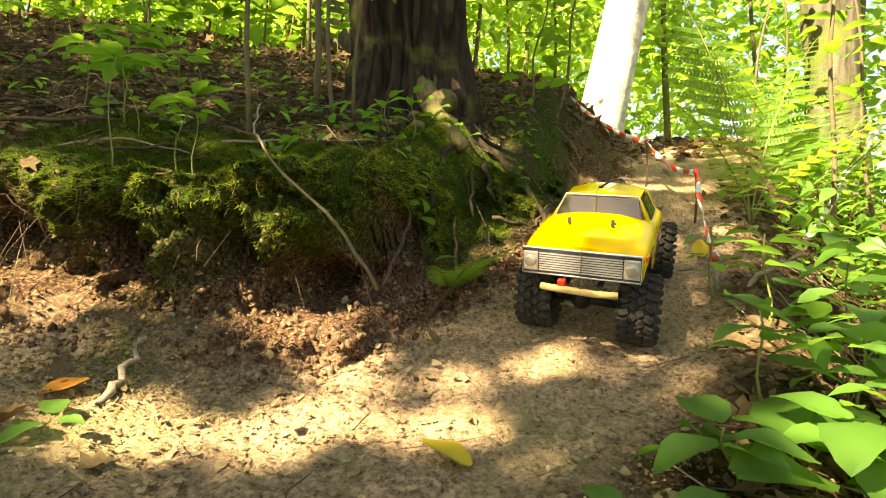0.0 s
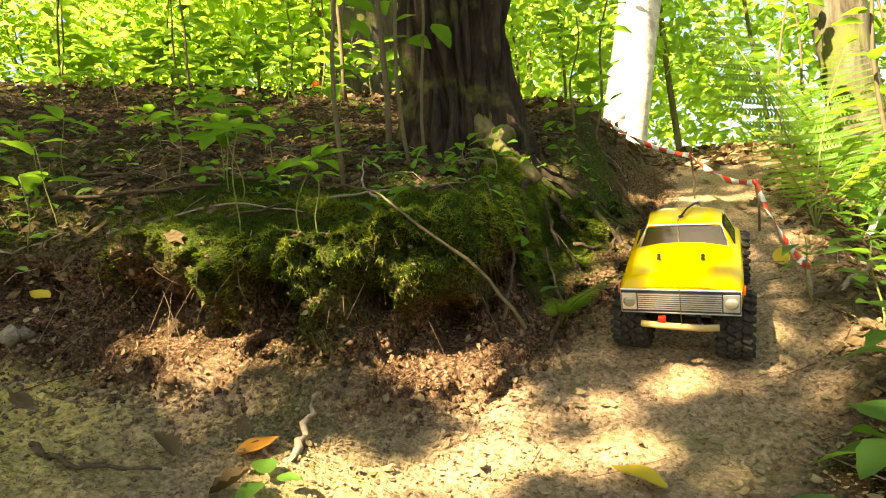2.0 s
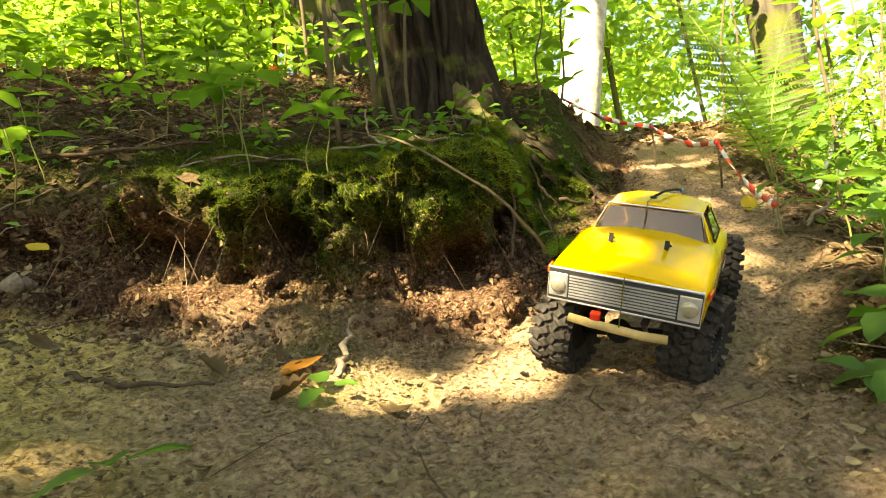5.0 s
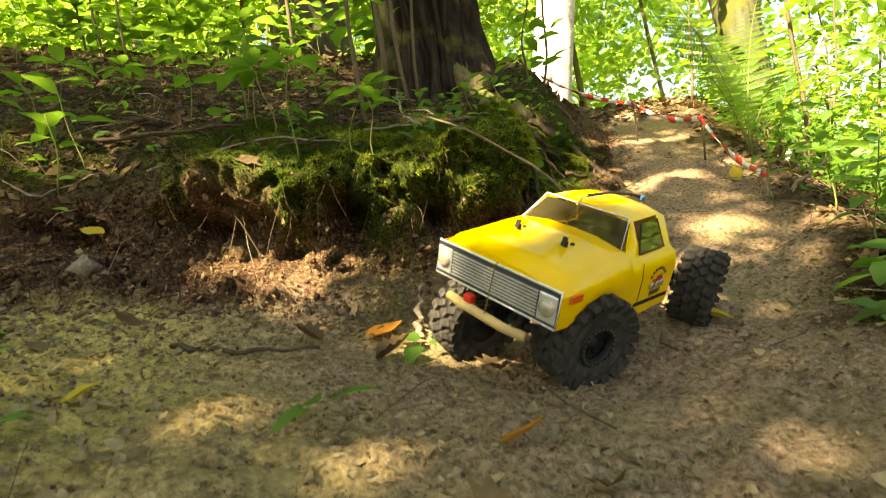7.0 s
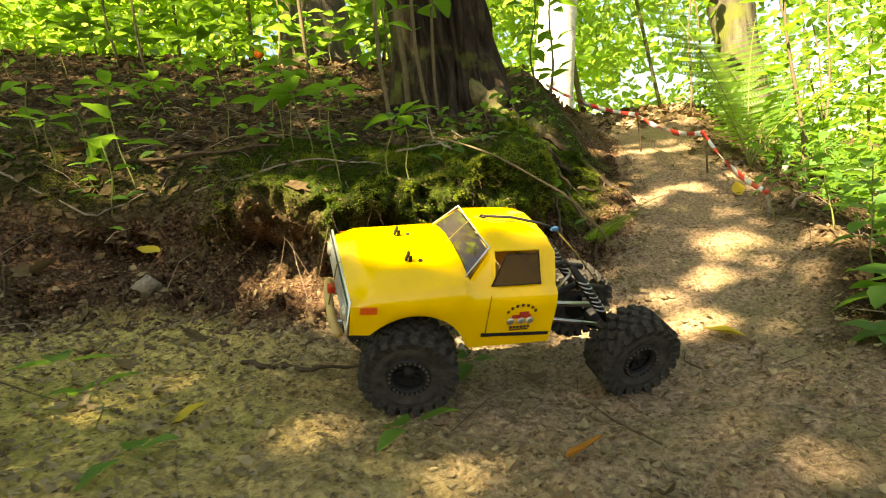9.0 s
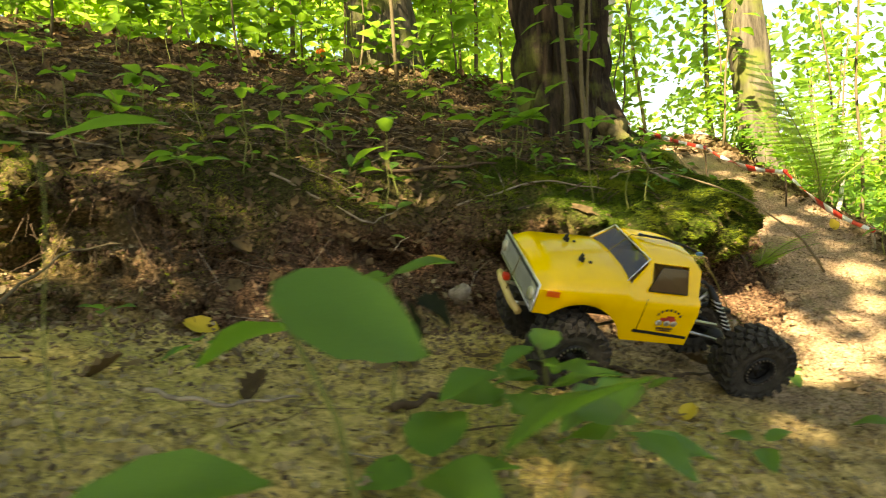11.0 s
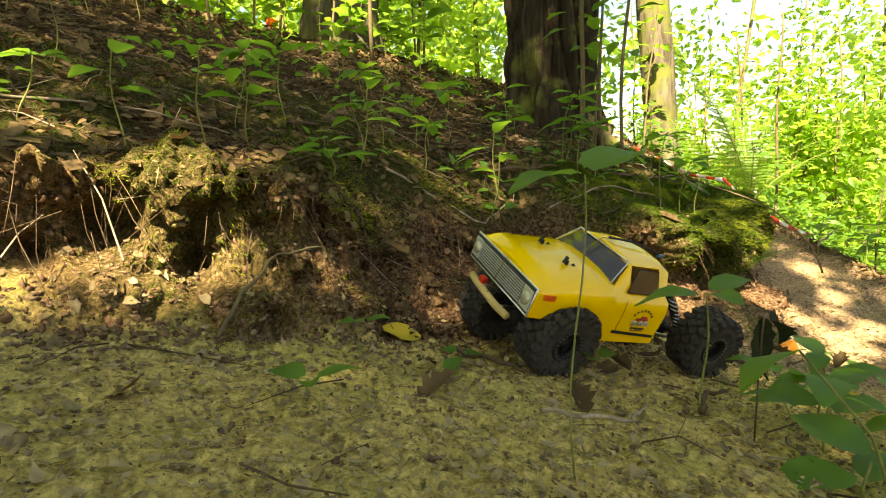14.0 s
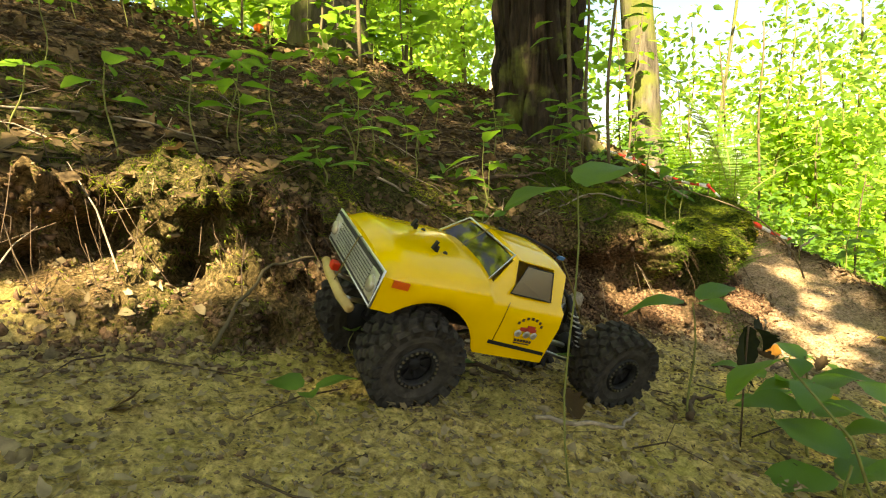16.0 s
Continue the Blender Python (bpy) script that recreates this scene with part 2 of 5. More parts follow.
FOOT_X = (-40, -1.7, -1.25, -0.8, -0.3, 0.0, 0.12, 0.22, 0.32, 0.43, 0.55, 0.68, 0.82, 1.1, 9)
FOOT_Y = (0.6, 0.60, 0.63, 0.70, 0.69, 0.79, 0.94, 1.08, 1.22, 1.42, 1.72, 2.15, 2.7, 3.7, 40)


def into_bank(x, y):
    """Distance from the foot of the bank into it."""
    g = (np.interp(x + 0.02, FOOT_X, FOOT_Y) - np.interp(x - 0.02, FOOT_X, FOOT_Y)) / 0.04
    return (y - np.interp(x, FOOT_X, FOOT_Y)) / np.sqrt(1 + g * g) + 0.03 * fbm(x * 6, y * 6, 3, 5)


def past_edge(x, y):
    """Distance past the outer edge of the path, on the downhill side."""
    return (x - np.interp(y, (-3, 0.4, 0.9, 1.3, 2.0, 2.6, 6), (0.22, 0.40, 0.56, 0.70, 0.93, 1.2, 3.0))) * 0.92


def flatten(y):
    return np.where(y > 2.9, 2.9 + 0.10 * (y - 2.9), y)


def trail(x, y):
    z = 0.03 + 0.175 * soft(-0.10 - np.maximum(x, -3)) + 0.31 * soft(flatten(y) - 0.61) - 0.3 * soft(0.16 - np.maximum(y, -6), 0.06)
    r = past_edge(x, y)
    return z + 0.03 * np.exp(-((r - 0.08) / 0.07) ** 2) - 0.62 * soft(np.minimum(r, 5) - 0.14, 0.06)


def land(x, y):
    """Height of the ground without its small lumps."""
    x, y = np.asarray(x, float), np.asarray(y, float)
    f = trail(x, y)
    h = -0.026 - 0.133 * np.clip(x, -6, 6) + 0.394 * flatten(y) + 0.05 * fbm(x * 1.6, y * 1.6, 3, 9)
    s = into_bank(x, y)
    return f + np.maximum(h - f, 0.02) * step01(0.0, 0.17 + 0.16 * step01(0.0, 0.16, x) + 0.18 * step01(0.95, 1.7, y) + 0.22 * step01(-1.40, -1.20, x) * (1 - step01(-0.85, -0.60, x)), s)


def lumps(x, y):
    s, r = into_bank(x, y), past_edge(x, y)
    on_face = step01(-0.02, 0.04, s) * (1 - step01(0.16, 0.3, s))
    on_path = (1 - step01(-0.03, 0.03, s)) * (1 - step01(-0.05, 0.05, r))
    near = np.exp(-(np.maximum(0, np.hypot(x + 0.3, y - 0.9) - 2.5)) ** 2)
    a = 0.016 + 0.022 * on_face - 0.007 * on_path
    mossy = 0.022 * moss_at(x, y) * (0.5 + np.abs(fbm(x * 13, y * 13, 2, 77)) * 2.2)
    crumbs = 0.0042 * (np.abs(vnoise(x * 52, y * 52, 81)) - 0.35) + 0.0045 * vnoise(x * 83, y * 83, 82)
    return near * (mossy + crumbs * (1 - moss_at(x, y))) + near * a * (fbm(x * 11, y * 11, 4, 3) * 1.3 + 0.6 * fbm(x * 45, y * 45, 2, 8)) + (1 - near) * 0.06 * fbm(x, y, 3, 4)


def height(x, y):
    return float(land(np.array([x]), np.array([y]))[0] + lumps(np.array([x]), np.array([y]))[0])


def moss_at(x, y):
    s = into_bank(x, y)
    band = step01(0.075, 0.135, s + 0.07 * fbm(x * 8, y * 8, 3, 34)) * (1 - step01(0.30, 0.62, s + 0.2 * fbm(x * 4, y * 4, 3, 31)))
    along = step01(-0.80, -0.45, x) * (1 - step01(0.32, 0.48, x))
    clump = np.exp(-((x + 1.53) / 0.13) ** 2 - ((y - 0.74) / 0.1) ** 2) + 0.7 * np.exp(-((x + 0.27) / 0.1) ** 2 - ((y - 0.68) / 0.08) ** 2)
    thin = 0.35 * step01(0.05, 0.3, fbm(x * 3, y * 3, 3, 37)) * step01(0.03, 0.1, s)
    patch = 0.55 + 0.75 * fbm(x * 7, y * 7, 3, 33)
    return np.clip(band * along * (patch * 1.35 + 0.28) + clump * (patch + 0.3) + thin, 0, 1)


def spaced(lo, hi, step, far_lo, far_hi, grow=1.18):
    mid = list(np.arange(lo, hi, step))
    up, v, d = [], mid[-1], step
    while v < far_hi:
        d *= grow
        v += d
        up.append(v)
    down, v, d = [], mid[0], step
    while v > far_lo:
        d *= grow
        v -= d
        down.append(v)
    return np.array(down[::-1] + mid + up)


def bank_push(X, Y, Z):
    """How far the crumbling face is set back: crumbs, overhanging lip, washed-out hollows."""
    s = into_bank(X, Y)
    face = step01(0.0, 0.05, s) * (1 - step01(0.15, 0.24, s))
    rel = Z - trail(X, Y)
    push = (0.045 * step01(0.03, 0.06, rel) * (1 - step01(0.10, 0.15, rel)) - 0.075 * step01(0.12, 0.2, rel)) * face + 0.060 * face * fbm(X * 14, Z * 18, 4, 41)
    push += 0.034 * face * (np.abs(vnoise(X * 38, Z * 46, 43)) - 0.4) + 0.018 * face * vnoise(X * 80, Z * 95, 44)
    for hx, hz, rx, rz, d in ((-0.36, 0.15, 0.035, 0.03, 0.10), (-0.07, 0.09, 0.045, 0.03, 0.09), (0.03, 0.14, 0.04, 0.03, 0.07), (-0.62, 0.10, 0.06, 0.02, 0.07), (-0.92, 0.06, 0.07, 0.02, 0.06),
                              (-1.53, 0.07, 0.025, 0.03, 0.06), (-1.65, 0.09, 0.04, 0.025, 0.055), (-1.85, 0.10, 0.05, 0.03, 0.06), (-1.74, 0.06, 0.03, 0.02, 0.04), (0.16, 0.12, 0.04, 0.04, 0.06), (-0.20, 0.13, 0.025, 0.02, 0.06), (-0.47, 0.07, 0.03, 0.02, 0.05)):
        push += 2.1 * d * np.exp(-((X - hx) / rx) ** 2 - ((rel - hz) / rz) ** 2)
    return push * np.exp(-np.maximum(0, np.abs(X + 0.5) - 1.9) * 3)


def build_ground():
    gx = spaced(-2.1, 1.15, 0.0060, -120, 120, 1.12)
    gy = spaced(0.12, 1.6, 0.0056, -120, 120, 1.075)
    X, Y = np.meshgrid(gx, gy)
    base = land(X, Y)
    Z = base + lumps(X, Y)
    s = into_bank(X, Y)
    face = step01(0.0, 0.05, s) * (1 - step01(0.15, 0.24, s))
    Yd = Y + bank_push(X, Y, Z)
    n, mcols = X.shape
    idx = np.arange(n * mcols).reshape(n, mcols)
    faces = np.stack([idx[:-1, :-1], idx[:-1, 1:], idx[1:, 1:], idx[1:, :-1]], -1).reshape(-1, 4)
    me = fast_mesh("ground", np.stack([X, Yd, Z], -1).reshape(-1, 3), faces, M_SOIL, True)
    on_path = (1 - step01(-0.015, 0.05, s + 0.05 * fbm(X * 9, Y * 9, 3, 51))) * (1 - step01(-0.02, 0.15, past_edge(X, Y) + 0.17 * (1 - step01(0.55, 0.85, Y)) + 0.12 * fbm(X * 6, Y * 6, 3, 52)))
    bank = step01(-0.05, 0.02, s + 0.04 * fbm(X * 20, Y * 20, 3, 55)) * (1 - step01(0.17, 0.30, s + 0.1 * fbm(X * 8, Y * 8, 3, 56)))
    crumb = 0.12 * (1 - step01(-1.42, -1.28, X) * (1 - step01(-0.68, -0.5, X))) * face * step01(-0.1, 0.25, fbm(X * 5, Z * 8, 3, 53))
    for key, val in (("moss", moss_at(X, Y)), ("bank", bank), ("olive_lift", 1 - step01(-0.75, -0.15, X + 0.4 * fbm(X * 2.5, Y * 2.5, 3, 57))), ("path", np.clip(on_path + crumb, 0, 1) * step01(-0.45, 0.05, Y + 0.15 * fbm(X * 3, Y * 3, 3, 54)) * step01(-3.6, -2.6, X))):
        me.attributes.new(key, "FLOAT", "POINT").data.foreach_set("value", val.ravel().astype(np.float32))
    return tagged(new("ground", me), "bare earthen forest slope with a trodden path and mossy bank", "ground", kind="structure")


build_ground()
rng = np.random.default_rng(7)


# ---- leaves by the thousand ----
def cards(centres, size, tilt=0.7, fold=0.25, aspect=0.55, up=(0, 0, 1)):
    """Folded leaf blades with pointed tips at the centres."""
    n = len(centres)
    size = np.broadcast_to(size, (n,))[:, None]
    nrm = rng.normal(size=(n, 3)) * tilt + np.array(up)
    nrm /= np.linalg.norm(nrm, axis=1, keepdims=True)
    d = np.cross(nrm, rng.normal(size=(n, 3)))
    d /= np.linalg.norm(d, axis=1, keepdims=True)
    w = np.cross(nrm, d)
    c = np.asarray(centres)
    along = np.array([-0.5, -0.36, -0.10, 0.20, 0.5, 0.20, -0.10, -0.36])
    across = np.array([0.0, 0.62, 1.0, 0.66, 0.0, -0.66, -1.0, -0.62]) * aspect * 0.5
    if n > 20000:
        along, across = along[[0, 2, 4, 6]], across[[0, 2, 4, 6]]
    k = len(along)
    curve = np.abs(across) * fold * 1.2 - 0.45 * np.maximum(along, 0) ** 2
    v = c[:, None] + size[:, :, None] * (d[:, None] * along[None, :, None] + w[:, None] * across[None, :, None] + nrm[:, None] * curve[None, :, None])
    v = np.concatenate([v, c[:, None, :]], 1).reshape(-1, 3)
    e = np.arange(k)
    f = (np.arange(n)[:, None, None] * (k + 1) + np.stack([e, (e + 1) % k, np.full(k, k)], 1)[None]).reshape(-1, 3)
    return v, f


# ---- trees ----
def trunk_mesh(name, base, top, r0, r1, mat, flare=0.6, ridges=16, rough=0.12, bend=0.0, seed=0, sides=64, rings=60, flare_h=0.25):
    """A trunk with furrowed bark and a flaring foot."""
    base, top = np.array(base, float), np.array(top, float)
    t = np.linspace(0, 1, rings) ** 1.3
    a = np.linspace(0, 2 * np.pi, sides, endpoint=False)
    T, A = np.meshgrid(t, a, indexing="ij")
    L = np.linalg.norm(top - base)
    h = T * L
    fl = np.exp(-h / flare_h)
    roots = 1 + flare * fl * (0.75 + 0.5 * np.cos(A * 5 + seed) * fl + 0.25 * np.cos(A * 3 + 2.1 * seed))
    ang = A / (2 * np.pi) * ridges
    groove = 1.4 * np.abs(vnoise(ang + 0.8 * vnoise(ang * 0.5, h * 3, seed), h * 4.5 + seed, seed + 1)) ** 0.7 + 0.5 * np.abs(vnoise(ang * 2.3, h * 7, seed + 2))
    wrap = np.minimum(A, 2 * np.pi - A)
    groove = groove * np.clip(wrap * 6, 0.2, 1)
    R = (r0 + (r1 - r0) * T) * roots * (1 + rough * (groove - 0.4))
    side = np.sin(T * np.pi) * bend
    cx = base[0] + (top[0] - base[0]) * T + side
    cy = base[1] + (top[1] - base[1]) * T
    cz = base[2] + (top[2] - base[2]) * T
    v = np.stack([cx + R * np.cos(A), cy + R * np.sin(A), cz], -1).reshape(-1, 3)
    idx = np.arange(rings * sides).reshape(rings, sides)
    nx = np.roll(idx, -1, 1)
    f = np.stack([idx[:-1], nx[:-1], nx[1:], idx[1:]], -1).reshape(-1, 4)
    return fast_mesh(name, v, f, mat, True)


def crown_mesh(name, centres, size, mat):
    v, f = cards(centres, size)
    return fast_mesh(name, v, f, mat)


def blob_points(n, centre, radius, clumps=14):
    """Leaf places bunched on twigs round a centre."""
    c = rng.normal(size=(clumps, 3)) * np.array(radius) * 0.6
    p = c[rng.integers(0, clumps, n)] + rng.normal(size=(n, 3)) * np.array(radius) * 0.22
    return p + np.array(centre)


LIT = [  # sun spots for which leaves are left out of the added canopy: x, y, half-widths, angle
    (0.05, 0.64, 0.15, 0.055, 0.1), (-0.12, 0.57, 0.16, 0.05, 0.0), (-0.20, 0.53, 0.07, 0.04, 0.3), (0.31, 0.86, 0.07, 0.030, 0.6), (-0.25, 0.59, 0.07, 0.04, 0.4),
    (0.62, 1.95, 0.26, 0.04, 0.05), (0.55, 1.42, 0.10, 0.03, 0.1), (0.44, 0.98, 0.08, 0.05, 0.5), (0.19, 1.69, 0.08, 0.13, 0.3), (1.3, 3.7, 0.6, 0.5, 0.0), (0.12, 1.47, 0.05, 0.10, 0.3), (0.24, 1.22, 0.06, 0.025, 0.4),
    (-0.48, 0.770, 0.11, 0.045, 0.1), (-0.15, 0.81, 0.07, 0.030, 0.1), (-0.31, 0.87, 0.06, 0.03, 0.0), (0.02, 1.05, 0.06, 0.03, 0.3), (-0.02, 0.80, 0.06, 0.04, 0.0), (-1.62, 0.75, 0.12, 0.06, 0.2), (-1.74, 0.69, 0.10, 0.022, 0.1), (-1.52, 0.70, 0.07, 0.04, 0.2), (-1.84, 0.76, 0.09, 0.04, 0.0), (-1.44, 0.86, 0.06, 0.03, 0.5), (-1.78, 0.90, 0.14, 0.05, 0.1),
    (-0.14, 0.92, 0.05, 0.03, 0.2), (0.8, 2.6, 0.3, 0.15, 0.0), (-0.3, 2.05, 0.12, 0.03, 0.1), (-0.62, 0.95, 0.05, 0.02, 0.1), (0.66, 0.58, 0.14, 0.09, 0.2), (0.74, 0.88, 0.12, 0.10, 0.0), (0.95, 1.25, 0.14, 0.10, 0.0), (0.12, 1.55, 0.07, 0.11, 0.3), (0.22, 1.30, 0.08, 0.04, 0.2), (0.34, 1.38, 0.05, 0.09, 0.0), (-0.6, 2.55, 0.3, 0.1, 0.1), (-1.0, 0.98, 0.06, 0.015, 0.2),
]


def lit(x, y):
    w = np.zeros_like(x)
    for cx, cy, rx, ry, a in LIT:
        dx, dy = x - cx, y - cy
        u, v = dx * math.cos(a) + dy * math.sin(a), -dx * math.sin(a) + dy * math.cos(a)
        w = np.maximum(w, 1.15 - np.hypot(u / rx, v / ry) + 0.40 * vnoise(x * 14, y * 14, 61) + 0.30 * vnoise(x * 31, y * 31, 62))
    return w > 0


def shade_canopy():
    """Unseen crowns added uphill and to the sunny side to cast the shade, with gaps cut over the LIT spots."""
    n = 98000
    gx, gy = rng.uniform(-6.5, 2.4, n), rng.uniform(-3.6, 4.0, n)
    out = np.hypot((gx + 1.1) / 3.2, (gy - 0.6) / 2.4) + 0.35 * fbm(gx * 0.9, gy * 0.9, 3, 12)
    keep = ~lit(gx, gy) & (rng.random(n) > 0.45 * step01(1.5, 2.4, gy) * (gx < -0.3)) & (rng.random(n) > step01(0.85, 1.45, out)) & (gx < 0.96 + 0.16 * np.maximum(gy - 1.2, 0) + 0.10 * vnoise(gx * 5, gy * 5, 3)) 
    gx, gy = gx[keep], gy[keep]
    gz = land(gx, gy)
    k = rng.uniform(5.0, 7.5, len(gx))
    p = np.stack([gx, gy, gz], 1) + k[:, None] * np.array(SUN)[None]
    size = rng.uniform(0.07, 0.13, len(gx))
    which = (p[:, 0] > -3.6).astype(int) + 2 * (p[:, 1] > -2.2)
    # trunks out of view, added to carry the shading leaves
    for i, (bx, by, lean) in enumerate(((-5.6, -3.9, 0.3), (-2.4, -4.4, 0.2), (-6.2, -0.6, 0.4), (-3.3, -2.0, 0.2))):
        sel = which == i
        if not sel.any():
            continue
        bz = float(land(np.array([bx]), np.array([by]))[0]) - 0.1
        tree = tagged(new("tree"), "unseen broadleaf tree added to shade the slope, with gaps cut for sun spots", "tree", "shade trees")
        part("trunk", trunk_mesh("trunk", (bx, by, bz), (bx + lean, by + 0.2, 6.2), 0.16, 0.07, M_GREYBARK, seed=i, sides=20, rings=24), tree)
        mid = p[sel].mean(0)
        for b in range(3):
            e = p[sel][rng.integers(0, sel.sum())]
            part("limb", tube("limb", [(bx + lean * 0.7, by + 0.14, 4.2 + 0.4 * b), tuple(0.5 * (mid + e)), tuple(e)], [0.05, 0.03, 0.01], M_GREYBARK, 7), tree)
        part("crown", crown_mesh("crown", p[sel], size[sel], M_CROWN), tree)


shade_canopy()


def named_tree(label, base, top, r0, r1, mat, crown=None, **kw):
    tree = tagged(new("tree"), label, "tree", "trees on the slope")
    part("trunk", trunk_mesh("trunk", base, top, r0, r1, mat, **kw), tree)
    if crown:
        n, c, rad, size = crown
        pts = blob_points(n, c, rad)
        part("crown", crown_mesh("crown", pts, rng.uniform(size * 0.7, size * 1.3, n), M_CROWN), tree)
        for b in range(4):
            e = pts[rng.integers(0, n)]
            s0 = np.array(base) + (np.array(top) - np.array(base)) * (0.72 + 0.07 * b)
            part("limb", tube("limb", [tuple(s0), tuple((s0 + e) / 2 + np.array((0, 0, 0.1))), tuple(e)], [r1 * 0.7, r1 * 0.45, 0.01], mat, 7), tree)
    return tree


named_tree("thick old tree with dark furrowed bark and mossy foot", (-0.085, 1.76, 0.50), (-0.075, 1.80, 4.6), 0.150, 0.12, M_BARK, (900, (-0.1, 2.0, 4.9), (1.2, 1.0, 0.7), 0.14), flare=0.85, ridges=46, rough=0.27, seed=3, sides=230, rings=170, flare_h=0.17)
named_tree("broad tree with grey bark mottled by lichen", (-0.60, 2.80, 1.02), (-0.78, 2.95, 5.0), 0.165, 0.11, M_GREYBARK, (800, (-0.9, 2.9, 5.0), (1.2, 1.0, 0.8), 0.14), flare=0.5, ridges=18, seed=5, sides=90, rings=80)
named_tree("pale sunlit leaning tree with smooth bark", (0.64, 3.15, 0.40), (1.80, 3.50, 5.6), 0.128, 0.075, M_BIRCH, (700, (1.7, 3.3, 4.8), (1.0, 1.0, 0.7), 0.12), flare=0.4, rough=0.05, ridges=7, seed=2, bend=-0.05, sides=48)
named_tree("slender tree with pale mottled bark wrapped in climbers", (1.84, 2.75, -0.3), (1.42, 3.0, 4.8), 0.12, 0.08, M_GREYBARK, (700, (1.5, 3.3, 4.8), (1.0, 1.0, 0.7), 0.12), flare=0.3, ridges=10, seed=8, sides=48)


# ---- woods behind ----
M_STEMBARK = bark("green_stained_bark", (0.05, 0.048, 0.022), (0.20, 0.18, 0.085), 12, 0.6)


def thin_tree(x, y, h, r, lean, n, crown_z, spread, size, mat_bark, label):
    z = float(land(np.array([x]), np.array([y]))[0]) - 0.05
    tree = tagged(new("tree"), label, "tree", "thin woodland trees")
    pts = [(x + lean * q + 0.04 * math.sin(5 * q + x), y + 0.03 * math.sin(7 * q), z + h * q) for q in np.linspace(0, 1, 9)]
    part("trunk", tube("trunk", pts, list(np.linspace(r, r * 0.4, 9)), mat_bark, 10), tree)
    p = blob_points(n, (x + lean * 0.8, y, z + crown_z), (spread, spread, h * 0.32), 18)
    part("crown", crown_mesh("crown", p, rng.uniform(size * 0.6, size * 1.3, n), M_FAR), tree)


for i in range(34):
    x = -6.5 + 13.5 * ((i * 0.618) % 1)
    y = 3.5 + 5.0 * ((i * 0.377) % 1) + 0.25 * max(0, -x)
    h = rng.uniform(2.6, 5.5)
    if (x > 0.9 and i % 2) or (0.2 < x < 1.4 and y < 5.5):
        continue
    thin_tree(x, y, h, rng.uniform(0.012, 0.034), rng.uniform(-0.4, 0.4), 900, h * 0.55, rng.uniform(0.5, 0.9), 0.095, M_STEMBARK, "thin sunlit understorey tree with bright green leaves")

for i in range(22):
    x = -4.6 + 5.4 * ((i * 0.618) % 1) if i < 19 else 2.6 + 2.0 * ((i * 0.618) % 1)
    y = 3.1 + 1.0 * ((i * 0.377) % 1) + (0.12 * max(0, -x))
    if 0.05 < x < 1.5:
        y += 1.1
    h = rng.uniform(1.2, 2.2)
    thin_tree(x, y, h, rng.uniform(0.008, 0.018), rng.uniform(-0.3, 0.3), 800, h * 0.5, rng.uniform(0.4, 0.6), 0.075, M_WOODSTEM, "bushy young tree with bright green leaves behind the crest")

for i in range(15):  # sunlit bushes on the lower slope
    x, y = 1.75 + 1.7 * (i * 0.618 % 1), 0.55 + 1.5 * (i * 0.377 % 1)
    h = 1.0 + 0.9 * (i * 0.271 % 1)
    thin_tree(x, y, h, 0.010, 0.2 * math.sin(i * 3), 620, h * 0.52, 0.30, 0.06, M_STEMBARK, "bushy sunlit shrub on the slope below the path")

far = []
for i in range(380):
    a = -1.35 + 2.5 * rng.random() ** 1.35
    d = rng.uniform(8.5, 16)
    x, y = d * math.sin(a), d * math.cos(a)
    zz = float(land(np.array([x]), np.array([y]))[0])
    far.append(blob_points(70, (x, y, zz + rng.uniform(0.2, 6.5) * (0.5 if a > 0.1 else 1.0)), (0.8, 0.8, 0.6), 6))
for lo, hi, count, top in ((0.0, 0.50, 80, 4.5), (1.05, 1.5, 90, 5.0), (-1.3, 0.0, 50, 5.0)):
    for i in range(count):
        a, d = rng.uniform(lo, hi), rng.uniform(7.5, 14)
        x, y = d * math.sin(a), d * math.cos(a)
        zz = float(land(np.array([x]), np.array([y]))[0])
        far.append(blob_points(80, (x, y, zz + rng.uniform(0.0, top)), (0.8, 0.8, 0.6), 6))
far = np.concatenate(far)
v, f = cards(far, rng.uniform(0.13, 0.26, len(far)), tilt=1.0)
tagged(new("far_woods", fast_mesh("far_woods", v, f, M_FAR)), "sunlit green foliage of the woods behind", "foliage", kind="stuff")


# ---- the model truck ----
M_PAINT = plain("yellow_paint", (0.78, 0.47, 0.004), 0.16, 0, 25, 0.05, 0.0, coat=0.3)
M_PAINT.node_tree.nodes["Principled BSDF"].inputs["Specular IOR Level"].default_value = 0.3
M_CHROME = plain("chrome", (0.78, 0.78, 0.75), 0.30, 0.7, 40, 0.15, 0.05)
M_GRILLE = plain("grille_shadow", (0.05, 0.05, 0.05), 0.45, 0.4, 60)
M_LENS = plain("lamp_lens", (0.42, 0.38, 0.28), 0.12, 0.3, 60, 0.2, 0.1)
M_RED = plain("red_plastic", (0.60, 0.03, 0.01), 0.35, 0, 60, 0.15, 0.0)
M_AMBER = plain("amber_lens", (0.62, 0.09, 0.01), 0.3, 0, 60, 0.2, 0.0)
M_BLACK = plain("black_plastic", (0.018, 0.018, 0.018), 0.5, 0, 60, 0.3, 0.1)
M_RUBBER = plain("dusty_rubber", (0.040, 0.036, 0.030), 0.8, 0, 90, 0.75, 0.6)
